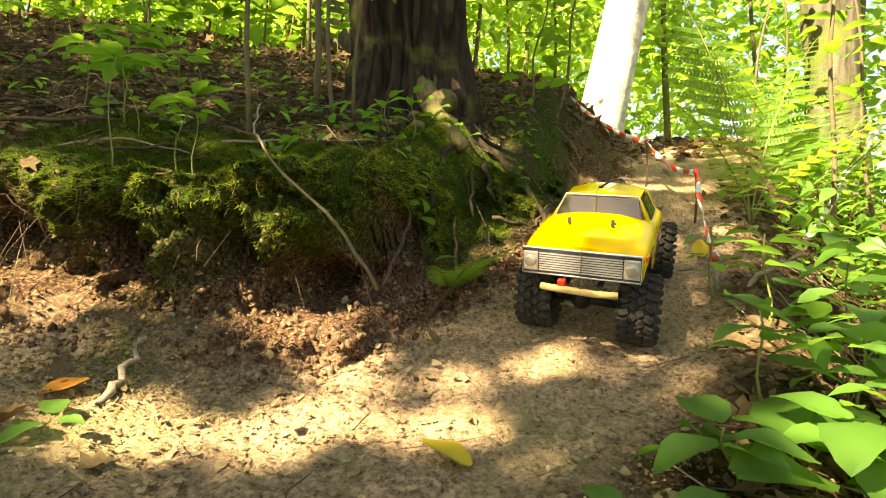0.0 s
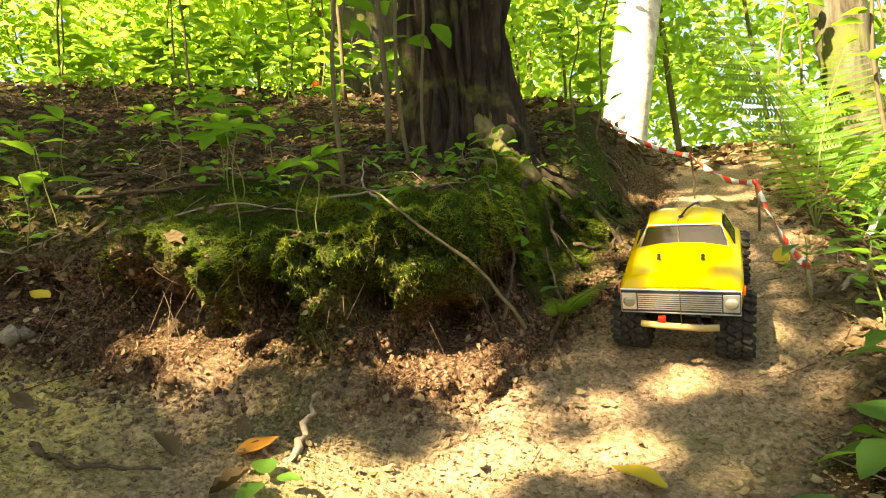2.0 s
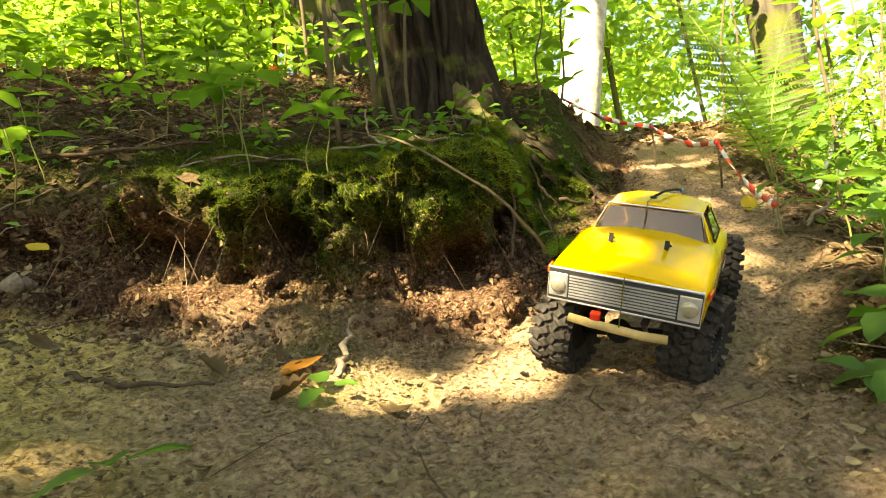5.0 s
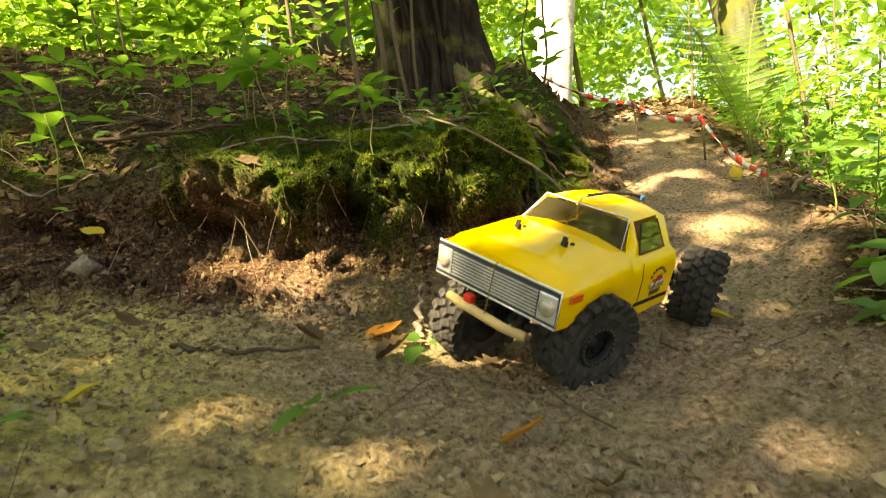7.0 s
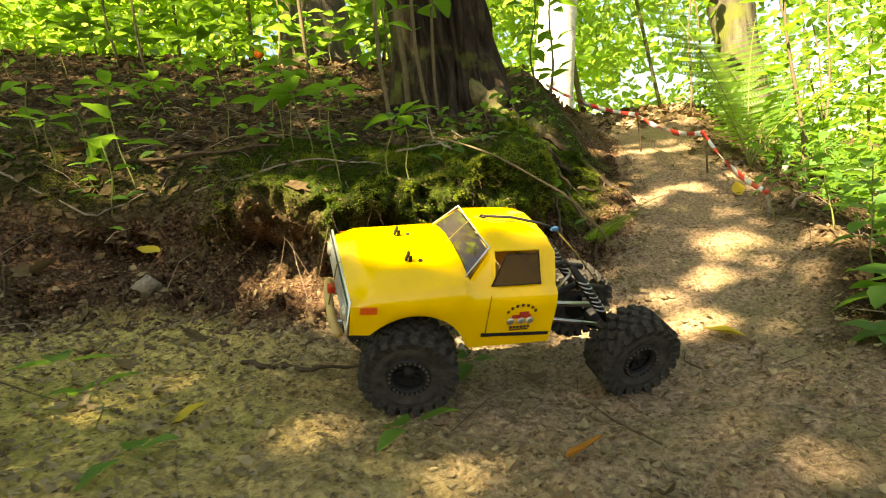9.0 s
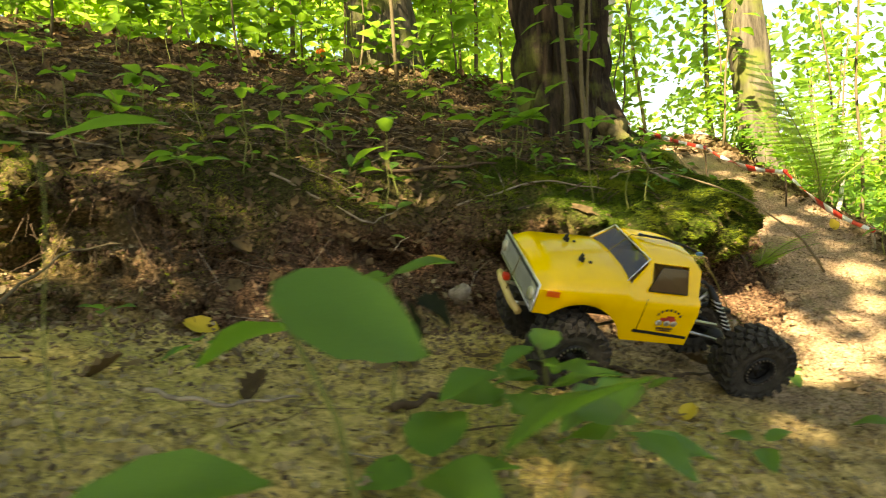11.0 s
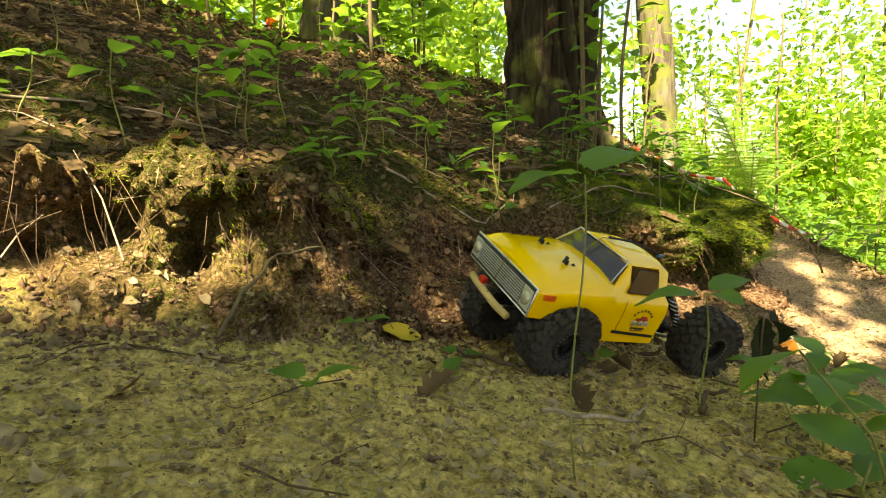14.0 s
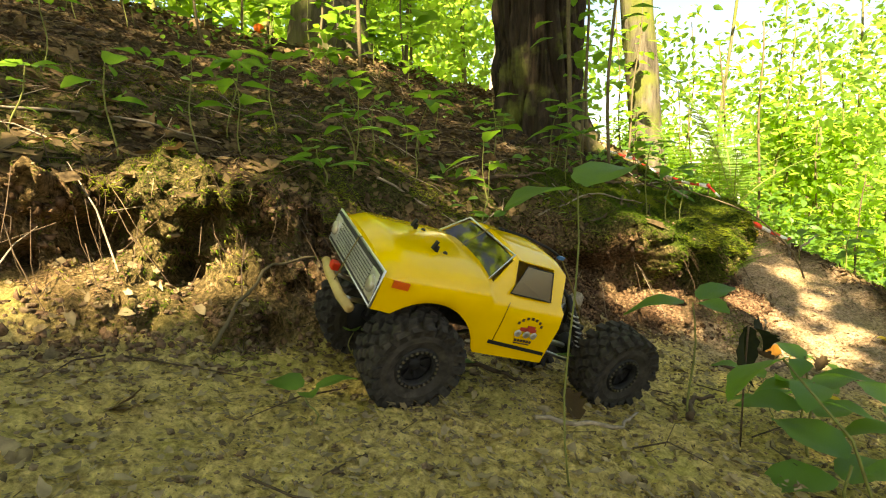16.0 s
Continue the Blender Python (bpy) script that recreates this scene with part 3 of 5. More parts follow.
M_STEEL = plain("worn_steel", (0.42, 0.41, 0.40), 0.35, 1.0, 70, 0.3, 0.1)
M_BAR = plain("pale_wood_bar", (0.55, 0.40, 0.16), 0.5, 0, 70, 0.25, 0.2)
M_DECALDARK = plain("decal_dark", (0.055, 0.030, 0.020), 0.4, 0, 90, 0.3, 0.0)
M_DECALRED = plain("decal_red", (0.40, 0.035, 0.02), 0.4, 0, 90, 0.3, 0.0)
M_DECALGREY = plain("decal_grey", (0.45, 0.42, 0.35), 0.4, 0, 90, 0.3, 0.0)
M_CORD = plain("cord", (0.20, 0.15, 0.04), 0.8, 0, 200)
M_BLUE = plain("blue_hook", (0.05, 0.16, 0.32), 0.4, 0.2, 90)


def tinted_glass():
    """Clear amber plastic that mirrors the woods."""
    m, nt, b = material("tinted_window")
    nt.links.new(ramp(nt, tex(nt, 30), [(0.3, (0.030, 0.025, 0.012)), (0.7, (0.055, 0.045, 0.022))]), b.inputs["Base Color"])
    b.inputs["Roughness"].default_value, b.inputs["Specular IOR Level"].default_value, b.inputs["Coat Weight"].default_value = 0.04, 0.9, 0.8
    clear = nt.nodes.new("ShaderNodeBsdfTransparent")
    clear.inputs[0].default_value = (0.80, 0.68, 0.40, 1)
    mx = nt.nodes.new("ShaderNodeMixShader")
    mx.inputs[0].default_value = 0.42
    nt.links.new(b.outputs[0], mx.inputs[1])
    nt.links.new(clear.outputs[0], mx.inputs[2])
    nt.links.new(mx.outputs[0], nt.nodes["Material Output"].inputs[0])
    return m


M_GLASS = tinted_glass()
AXLE_F, AXLE_R, TRACK, TYRE_R, TYRE_W = 0.116, -0.192, 0.082, 0.058, 0.046


def body_sections():
    """Stations of the cab and bonnet: x, height and half-width of sill, waist, shoulder, top edge, crown."""
    out = []
    for x in np.concatenate([np.linspace(0.188, 0.168, 4), np.linspace(0.166, 0.058, 46), np.linspace(0.052, -0.056, 28)]):
        arch = 0.062 + math.sqrt(max(0, 0.068 ** 2 - (x - AXLE_F) ** 2)) if abs(x - AXLE_F) < 0.068 else 0
        sill = max(0.108 if x > AXLE_F else 0.080, arch)
        nose = step01(0.150, 0.190, np.array(x)).item()
        w = 0.094 - 0.004 * nose
        top = 0.163 - 0.010 * nose ** 2 + 0.004 * (1 - step01(0.05, 0.16, np.array(x)).item())
        waist = max(0.132, sill + 0.004)
        if x > 0.056:
            sec = [(w - 0.003, sill), (w, waist), (w - 0.001, max(0.146, waist + 0.003)), (w - 0.007, top - 0.0075), (w - 0.020, top - 0.0012), (0.040, top + 0.0035), (0, top + 0.0055)]
        else:
            up = min(1.0, (0.056 - x) / 0.030)
            up = up if x > -0.03 else 1 - 0.10 * ((-0.03 - x) / 0.026) ** 2
            sec = [(w - 0.003, sill), (w, 0.132), (w - 0.004, 0.150), (0.080, 0.156), (0.080 - 0.018 * up, 0.160 + 0.033 * up), (0.035, 0.167 + 0.033 * up), (0, 0.168 + 0.034 * up)]
        out.append((x, sec))
    return out


def truck_body():
    secs = body_sections()
    bm = bmesh.new()
    rows = []
    for x, sec in secs:
        half = [(y, z) for y, z in sec]
        ring = [(-y, z) for y, z in half[:-1]] + [(0, half[-1][1])] + [(y, z) for y, z in half[:-1][::-1]]
        rows.append([bm.verts.new((x, y, z)) for y, z in ring])
    n = len(rows[0])
    for i in range(len(rows) - 1):
        xm = (secs[i][0] + secs[i + 1][0]) / 2
        for k in range(n - 1):
            windscreen = 0.028 < xm < 0.055 and 4 <= k <= n - 6
            side = -0.036 < xm < 0.020 and k in (3, n - 5)
            if windscreen or side:
                continue
            bm.faces.new((rows[i][k], rows[i][k + 1], rows[i + 1][k + 1], rows[i + 1][k]))
    bm.faces.new(rows[-1])
    bm.faces.new(rows[0][::-1])
    bmesh.ops.recalc_face_normals(bm, faces=bm.faces)
    bmesh.ops.solidify(bm, geom=bm.faces[:], thickness=0.0015)
    me = from_bm("body", bm, M_PAINT, True)
    me.set_sharp_from_angle(angle=radians(52))
    return me


def slab(name, corners, thick, mat, cuts=0):
    """A thin plate over four corners."""
    c = [Vector(p) for p in corners]
    nrm = (c[1] - c[0]).cross(c[3] - c[0]).normalized() * thick
    vs = c + [p - nrm for p in c]
    fs = [(0, 1, 2, 3), (7, 6, 5, 4), (0, 4, 5, 1), (1, 5, 6, 2), (2, 6, 7, 3), (3, 7, 4, 0)]
    return mesh(name, vs, fs, mat)


def build_tyre():
    """Tyre with rounded carcass and staggered tread blocks."""
    bm = bmesh.new()
    prof = [(-0.46, 0.42), (-0.56, 0.62), (-0.54, 0.84), (-0.44, 0.885), (-0.2, 0.90), (0, 0.905), (0.2, 0.90), (0.44, 0.885), (0.54, 0.84), (0.56, 0.62), (0.46, 0.42)]
    sides = 40
    rings = [[bm.verts.new((math.cos(a) * q * TYRE_R, p * TYRE_W, math.sin(a) * q * TYRE_R)) for p, q in prof] for a in np.linspace(0, 2 * math.pi, sides, endpoint=False)]
    for i in range(sides):
        for k in range(len(prof) - 1):
            bm.faces.new((rings[i][k], rings[i][k + 1], rings[(i + 1) % sides][k + 1], rings[(i + 1) % sides][k]))
    me = from_bm("tyre", bm, M_RUBBER)
    return me


def tread_places():
    """Poses of the tread blocks: inner ones, then those of the shoulders."""
    inner, outer, count = [], [], 20
    for i in range(count):
        for yy, off, skew, wide in ((-0.40, 0.0, 0.35, 1.3), (-0.13, 0.5, -0.5, 1.0), (0.13, 0.0, 0.5, 1.0), (0.40, 0.5, -0.35, 1.3)):
            a = 2 * math.pi * (i + off) / count
            inner.append(Matrix.Rotation(-a, 4, "Y") @ Matrix.Translation((TYRE_R * 0.948, yy * TYRE_W, 0)) @ Matrix.Rotation(skew, 4, "X") @ Matrix.Diagonal((1, wide, 1, 1)))
        for yy, off in ((-0.53, 0.0), (0.53, 0.5)):
            a = 2 * math.pi * (i + off) / count
            outer.append(Matrix.Rotation(-a, 4, "Y") @ Matrix.Translation((TYRE_R * 0.85, yy * TYRE_W, 0)) @ Matrix.Rotation(0.5 if yy > 0 else -0.5, 4, "Z"))
    return inner, outer


def block_mesh(name, sx, sy, sz):
    bm = bmesh.new()
    box_into(bm, 0, 0, 0, sx, sy, sz)
    for v in bm.verts:
        if v.co.x > 0:
            v.co.y *= 0.82
            v.co.z *= 0.82
    return from_bm(name, bm, M_RUBBER)


def lathe(name, prof, mat, sides=36):
    vs, fs = [], []
    for i in range(sides):
        a = 2 * math.pi * i / sides
        vs += [(math.cos(a) * r, y, math.sin(a) * r) for y, r in prof]
    k = len(prof)
    for i in range(sides):
        j = (i + 1) % sides
        fs += [(i * k + q, i * k + q + 1, j * k + q + 1, j * k + q) for q in range(k - 1)]
    return mesh(name, vs, fs, mat, True)


def build_wheel_meshes():
    rim = lathe("rim", [(-0.022, 0.0), (-0.022, 0.024), (-0.018, 0.0250), (0.010, 0.0245), (0.013, 0.020), (0.006, 0.015), (0.010, 0.008), (0.016, 0.006), (0.017, 0.0)], M_BLACK)
    ring = lathe("bead_ring", [(0.016, 0.0262), (0.0225, 0.0262), (0.0240, 0.0245), (0.0240, 0.0205), (0.0225, 0.0190), (0.016, 0.0190)], M_BLACK)
    bm = bmesh.new()
    for i in range(24):
        a = 2 * math.pi * i / 24
        m = Matrix.Translation((math.cos(a) * 0.0225, 0.0243, math.sin(a) * 0.0225)) @ Matrix.Rotation(radians(90), 4, "X")
        bmesh.ops.create_cone(bm, cap_ends=True, segments=6, radius1=0.0016, radius2=0.0013, depth=0.0026, matrix=m)
    bolts = from_bm("bolts", bm, M_STEEL)
    bm = bmesh.new()
    for i in range(8):
        m = Matrix.Rotation(2 * math.pi * i / 8, 4, "Y") @ Matrix.Translation((0.013, 0.011, 0))
        box_into(bm, 0, 0, 0, 0.013, 0.005, 0.004, m, 0.001)
    spokes = from_bm("spokes", bm, M_BLACK)
    return build_tyre(), rim, ring, bolts, spokes


def build_truck():
    truck = tagged(new("model_truck"), "bright yellow radio-controlled crawler pickup with big muddy tyres and chrome grille", "toy truck")
    body = part("body", truck_body(), truck, label="glossy yellow pickup cab shell")
    # windows
    part("windscreen", slab("windscreen", [(0.0555, -0.071, 0.1635), (0.0555, 0.071, 0.1635), (0.0285, 0.059, 0.1935), (0.0285, -0.059, 0.1935)], 0.0012, M_GLASS), body, label="tinted glossy windscreen")
    e = 0.0012
    ws = [(0.057, -0.073, 0.1635 + e), (0.057, 0.073, 0.1635 + e), (0.0275, 0.0605, 0.1955 + e), (0.0275, -0.0605, 0.1955 + e), (0.057, -0.073, 0.1635 + e)]
    part("windscreen_trim", tube("windscreen_trim", ws, 0.0012, M_CHROME, 6), body, label="thin chrome windscreen surround")
    for sy in (-1, 1):
        lo, hi, tf, tr = (0.026, sy * 0.0815, 0.158), (-0.036, sy * 0.0815, 0.158), (-0.034, sy * 0.0655, 0.1895), (0.006, sy * 0.0655, 0.1895)
        part("side_window", slab("side_window", [lo, hi, tf, tr] if sy > 0 else [hi, lo, tr, tf], 0.001, M_GLASS), body, label="tinted side window")
        rim = [(x, y + sy * 0.0004, z) for x, y, z in (lo, hi, tf, tr, lo)]
        part("window_trim", tube("window_trim", rim, 0.0008, M_BLACK, 5), body)
        part("sill_stripe", slab("sill_stripe", [(0.035, sy * 0.0935, 0.096), (-0.053, sy * 0.0925, 0.091), (-0.053, sy * 0.0925, 0.0955), (0.035, sy * 0.0935, 0.1005)][:: sy], 0.001, M_BLACK), body, label="black sill stripe")
        part("marker_lamp", slab("marker_lamp", [(0.178, sy * 0.0945, 0.139), (0.160, sy * 0.0957, 0.139), (0.160, sy * 0.0957, 0.147), (0.178, sy * 0.0945, 0.147)][:: sy], 0.002, M_AMBER), body, label="orange side marker lamp")
        part("door_seam", tube("door_seam", [(0.030, sy * 0.0935, 0.100), (0.030, sy * 0.0945, 0.132), (0.028, sy * 0.091, 0.150)], 0.0004, M_BLACK, 5), body)
        # door sticker: a small car badge with a curved line of marks above and below
        c = Vector((-0.012, sy * 0.0946, 0.120))
        deco = bmesh.new()
        for k in range(7):
            a = radians(150 - 20 * k)
            box_into(deco, c.x + 0.019 * math.cos(a) * 1.05, c.y - sy * 0.0008 * max(0, math.sin(a)), c.z + 0.001 + 0.016 * math.sin(a), 0.0032, 0.0008, 0.0036, None)
        for k in range(6):
            box_into(deco, c.x - 0.0115 + 0.0045 * k, c.y - sy * 0.001, c.z - 0.0135, 0.0032, 0.0008, 0.0032)
        box_into(deco, c.x, c.y - sy * 0.0015, c.z - 0.0175, 0.024, 0.0008, 0.0014)
        part("sticker_bars", from_bm("sticker_bars", deco, M_DECALDARK), body, label="dark printed marks of a sticker")
        deco = bmesh.new()
        box_into(deco, c.x, c.y, c.z + 0.002, 0.024, 0.0008, 0.005, bevel=0.0003)
        box_into(deco, c.x - 0.003, c.y, c.z + 0.006, 0.012, 0.0008, 0.004, bevel=0.0003)
        part("sticker_picture", from_bm("sticker_picture", deco, M_DECALRED), body, label="small red car shape on the door")
        for dx in (-0.011, 0.0, 0.013):
            part("sticker_disc", lathe("sticker_disc", [(-0.0005, 0.0), (0.0006, 0.0), (0.0006, 0.0046), (-0.0005, 0.0046)], M_DECALGREY, 14), body, pose(c.x + dx, c.y + sy * 0.0004, c.z - 0.004))
    # front
    grille = part("grille", slab("grille", [(0.1885, 0.088, 0.112), (0.1885, -0.088, 0.112), (0.1885, -0.088, 0.150), (0.1885, 0.088, 0.150)], 0.003, M_GRILLE), body, label="chrome barred grille with square lamps")
    for z in np.linspace(0.1175, 0.1445, 8):
        bm = bmesh.new()
        box_into(bm, 0.1905, 0, z, 0.004, 0.124, 0.0020, None)
        part("grille_bar", from_bm("grille_bar", bm, M_CHROME), grille)
    for y in np.linspace(-0.052, 0.052, 9):
        bm = bmesh.new()
        box_into(bm, 0.1896, y, 0.131, 0.0022, 0.0009, 0.028)
        part("grille_upright", from_bm("grille_upright", bm, M_CHROME), grille)
    surround = [(0.1905, -0.0885, 0.111), (0.1905, 0.0885, 0.111), (0.1890, 0.0885, 0.1515), (0.1890, -0.0885, 0.1515), (0.1905, -0.0885, 0.111)]
    part("grille_surround", tube("grille_surround", surround, 0.0016, M_CHROME, 8), grille, label="chrome surround")
    for sy in (-1, 1):
        bm = bmesh.new()
        box_into(bm, 0.1905, sy * 0.0755, 0.131, 0.004, 0.0235, 0.031, None, 0.0015)
        lamp = part("headlamp", from_bm("headlamp", bm, M_CHROME), grille, label="square chrome headlamp bezel")
        part("lens", lathe("lens", [(0.0, 0.0095), (0.0025, 0.0090), (0.0040, 0.006), (0.0045, 0.0)], M_LENS, 20), lamp, pose(0.1925, sy * 0.0755, 0.131, 0, 0, -90), "round lamp lens")
    # bumper and winch
    bumper = part("bumper", tube("bumper", [(0.196, -0.058, 0.092), (0.200, -0.03, 0.092), (0.200, 0.03, 0.090), (0.196, 0.058, 0.090)], 0.0055, M_BAR, 12), truck, label="pale tubular front bumper bar")
    for sy in (-1, 1):
        part("bumper_stay", tube("bumper_stay", [(0.198, sy * 0.035, 0.091), (0.160, sy * 0.025, 0.085)], 0.003, M_STEEL, 8), bumper)
    bm = bmesh.new()
    box_into(bm, 0.196, -0.026, 0.101, 0.010, 0.012, 0.010, None, 0.002)
    part("hook", from_bm("hook", bm, M_RED), bumper, label="red tow hook")
    line = [(0.203, 0.004, 0.090), (0.1925, 0.002, 0.151), (0.175, 0.001, 0.161), (0.12, -0.002, 0.1685), (0.058, -0.006, 0.1705), (0.026, -0.009, 0.2035), (0.005, -0.004, 0.2055)]
    part("winch_line", tube("winch_line", line, 0.0007, M_CORD, 6), truck, label="thin cord stretched over the bonnet")
    rod = part("roof_rod", tube("roof_rod", [(0.012, -0.004, 0.207), (-0.02, 0.004, 0.2085), (-0.055, 0.016, 0.205), (-0.072, 0.02, 0.200)], 0.0018, M_BLACK, 8), truck, label="black elastic strap hooked along the roof")
    part("strap_hook", lathe("strap_hook", [(-0.001, 0.0028), (0.001, 0.0028), (0.001, 0.0045), (-0.001, 0.0045), (-0.001, 0.0028)], M_BLACK, 14), rod, pose(0.014, -0.004, 0.207, 90))
    bm = bmesh.new()
    box_into(bm, -0.074, 0.021, 0.199, 0.010, 0.005, 0.005, None, 0.001)
    part("strap_clip", from_bm("strap_clip", bm, M_BLUE), rod, label="blue clip")
    part("strap_cord", tube("strap_cord", [(-0.076, 0.021, 0.198), (-0.11, 0.03, 0.165), (-0.150, 0.036, 0.120)], 0.0010, M_CORD, 6), rod, label="yellowish cord to the rear axle")
    for sy in (-1, 1):
        bm = bmesh.new()
        box_into(bm, 0.112, sy * 0.034, 0.1715, 0.004, 0.004, 0.008, None, 0.0008)
        box_into(bm, 0.118, sy * 0.034, 0.176, 0.0022, 0.0055, 0.011, Matrix.Translation((0.118, 0, 0.17)) @ Matrix.Rotation(radians(-20), 4, "Y") @ Matrix.Translation((-0.118, 0, -0.17)))
        bmesh.ops.create_uvsphere(bm, u_segments=8, v_segments=6, radius=0.003, matrix=Matrix.Translation((0.100, sy * 0.035, 0.169)))
        part("bonnet_latch", from_bm("bonnet_latch", bm, M_BLACK), body, label="black bonnet latch")
    bm = bmesh.new()
    box_into(bm, 0.0, 0, 0.150, 0.085, 0.150, 0.003, None, 0.001)
    box_into(bm, -0.048, 0, 0.162, 0.003, 0.140, 0.030, None, 0.001)
    part("interior_tray", from_bm("interior_tray", bm, M_BAR), body, label="tan interior panel")
    # chassis
    chassis = part("chassis", tube("chassis", [(0.165, 0.026, 0.088), (0.02, 0.026, 0.084), (-0.06, 0.026, 0.088), (-0.12, 0.028, 0.120), (-0.16, 0.03, 0.112)], 0.0045, M_BLACK, 8), truck, label="black tube chassis behind the cab")
    part("chassis_tube", tube("chassis_tube", [(0.165, -0.026, 0.088), (0.02, -0.026, 0.084), (-0.06, -0.026, 0.088), (-0.12, -0.028, 0.120), (-0.16, -0.03, 0.112)], 0.0045, M_BLACK, 8), chassis)
    bm = bmesh.new()
    box_into(bm, 0.03, 0, 0.088, 0.17, 0.055, 0.016, None, 0.003)
    box_into(bm, -0.045, 0, 0.110, 0.016, 0.090, 0.070, None, 0.003)
    part("belly_plate", from_bm("belly_plate", bm, M_BLACK), chassis)
    for sy in (-1, 1):
        part("hoop", tube("hoop", [(-0.058, sy * 0.040, 0.150), (-0.085, sy * 0.042, 0.163), (-0.105, sy * 0.042, 0.150), (-0.118, sy * 0.036, 0.118)], 0.003, M_BLACK, 8), chassis)
        part("brace", tube("brace", [(-0.070, sy * 0.040, 0.100), (-0.103, sy * 0.042, 0.152)], 0.0022, M_STEEL, 8), chassis)
        part("shock", tube("shock", [(-0.095, sy * 0.044, 0.158), (-0.128, sy * 0.050, 0.118), (-0.165, sy * 0.052, 0.072)], [0.004, 0.0075, 0.004], M_BLACK, 10), chassis, label="black coil shock absorber")
        coil = [(-0.112 - 0.04 * q + 0.0075 * math.cos(q * 44), sy * (0.0485 + 0.003 * q) + 0.0075 * math.sin(q * 44), 0.138 - 0.049 * q) for q in np.linspace(0, 1, 70)]
        part("spring", tube("spring", coil, 0.0012, M_STEEL, 5), chassis)
        part("front_shock", tube("front_shock", [(0.085, sy * 0.045, 0.140), (0.100, sy * 0.050, 0.070)], 0.006, M_BLACK, 10), chassis)
        part("link", tube("link", [(-0.045, sy * 0.035, 0.080), (-0.178, sy * 0.048, 0.062)], 0.0026, M_STEEL, 8), chassis, label="bare steel trailing link")
        part("front_link", tube("front_link", [(0.02, sy * 0.033, 0.078), (0.095, sy * 0.046, 0.060)], 0.0026, M_STEEL, 8), chassis)
    part("drive_shaft", tube("drive_shaft", [(-0.03, 0, 0.080), (-0.175, 0, 0.066)], 0.004, M_STEEL, 8), chassis)
    axles = []
    for x in (AXLE_F, AXLE_R):
        bm = bmesh.new()
        m = Matrix.Rotation(radians(90), 4, "X")
        bmesh.ops.create_cone(bm, cap_ends=True, segments=12, radius1=0.0065, radius2=0.0065, depth=2 * TRACK - 0.03, matrix=m)
        bmesh.ops.create_uvsphere(bm, u_segments=14, v_segments=10, radius=0.017, matrix=Matrix.Translation((0, -0.012, 0)))
        for sy in (-1, 1):
            box_into(bm, 0, sy * 0.05, 0.010, 0.014, 0.012, 0.018, None, 0.002)
        axles.append(part("axle", from_bm("axle", bm, M_BLACK, True), truck, pose(x, 0, TYRE_R), "black axle housing"))
    data = build_wheel_meshes()
    inner, outer = tread_places()
    block_in, block_out = block_mesh("tread_block", TYRE_R * 0.115, 0.0118, 0.0108), block_mesh("tread_block", TYRE_R * 0.22, 0.0085, 0.0098)
    wheels = []
    for x in (AXLE_F, AXLE_R):
        for sy in (1, -1):
            w = new("wheel")
            w.parent = truck
            w.matrix_basis = pose(x, sy * TRACK, TYRE_R, 0, 0, 0 if sy > 0 else 180)
            for nm, me in zip(("tyre", "rim", "bead_ring", "bolts", "spokes"), data):
                part(nm, me, w, label={"tyre": "black knobbly tyre dusted with soil", "bolts": "ring of small steel bolts"}.get(nm, ""))
            for m in inner:
                part("tread_block", block_in, w, m)
            for m in outer:
                part("tread_block", block_out, w, m)
            wheels.append((w, x, sy))
    return truck, axles, wheels


truck, axles, wheels = build_truck()

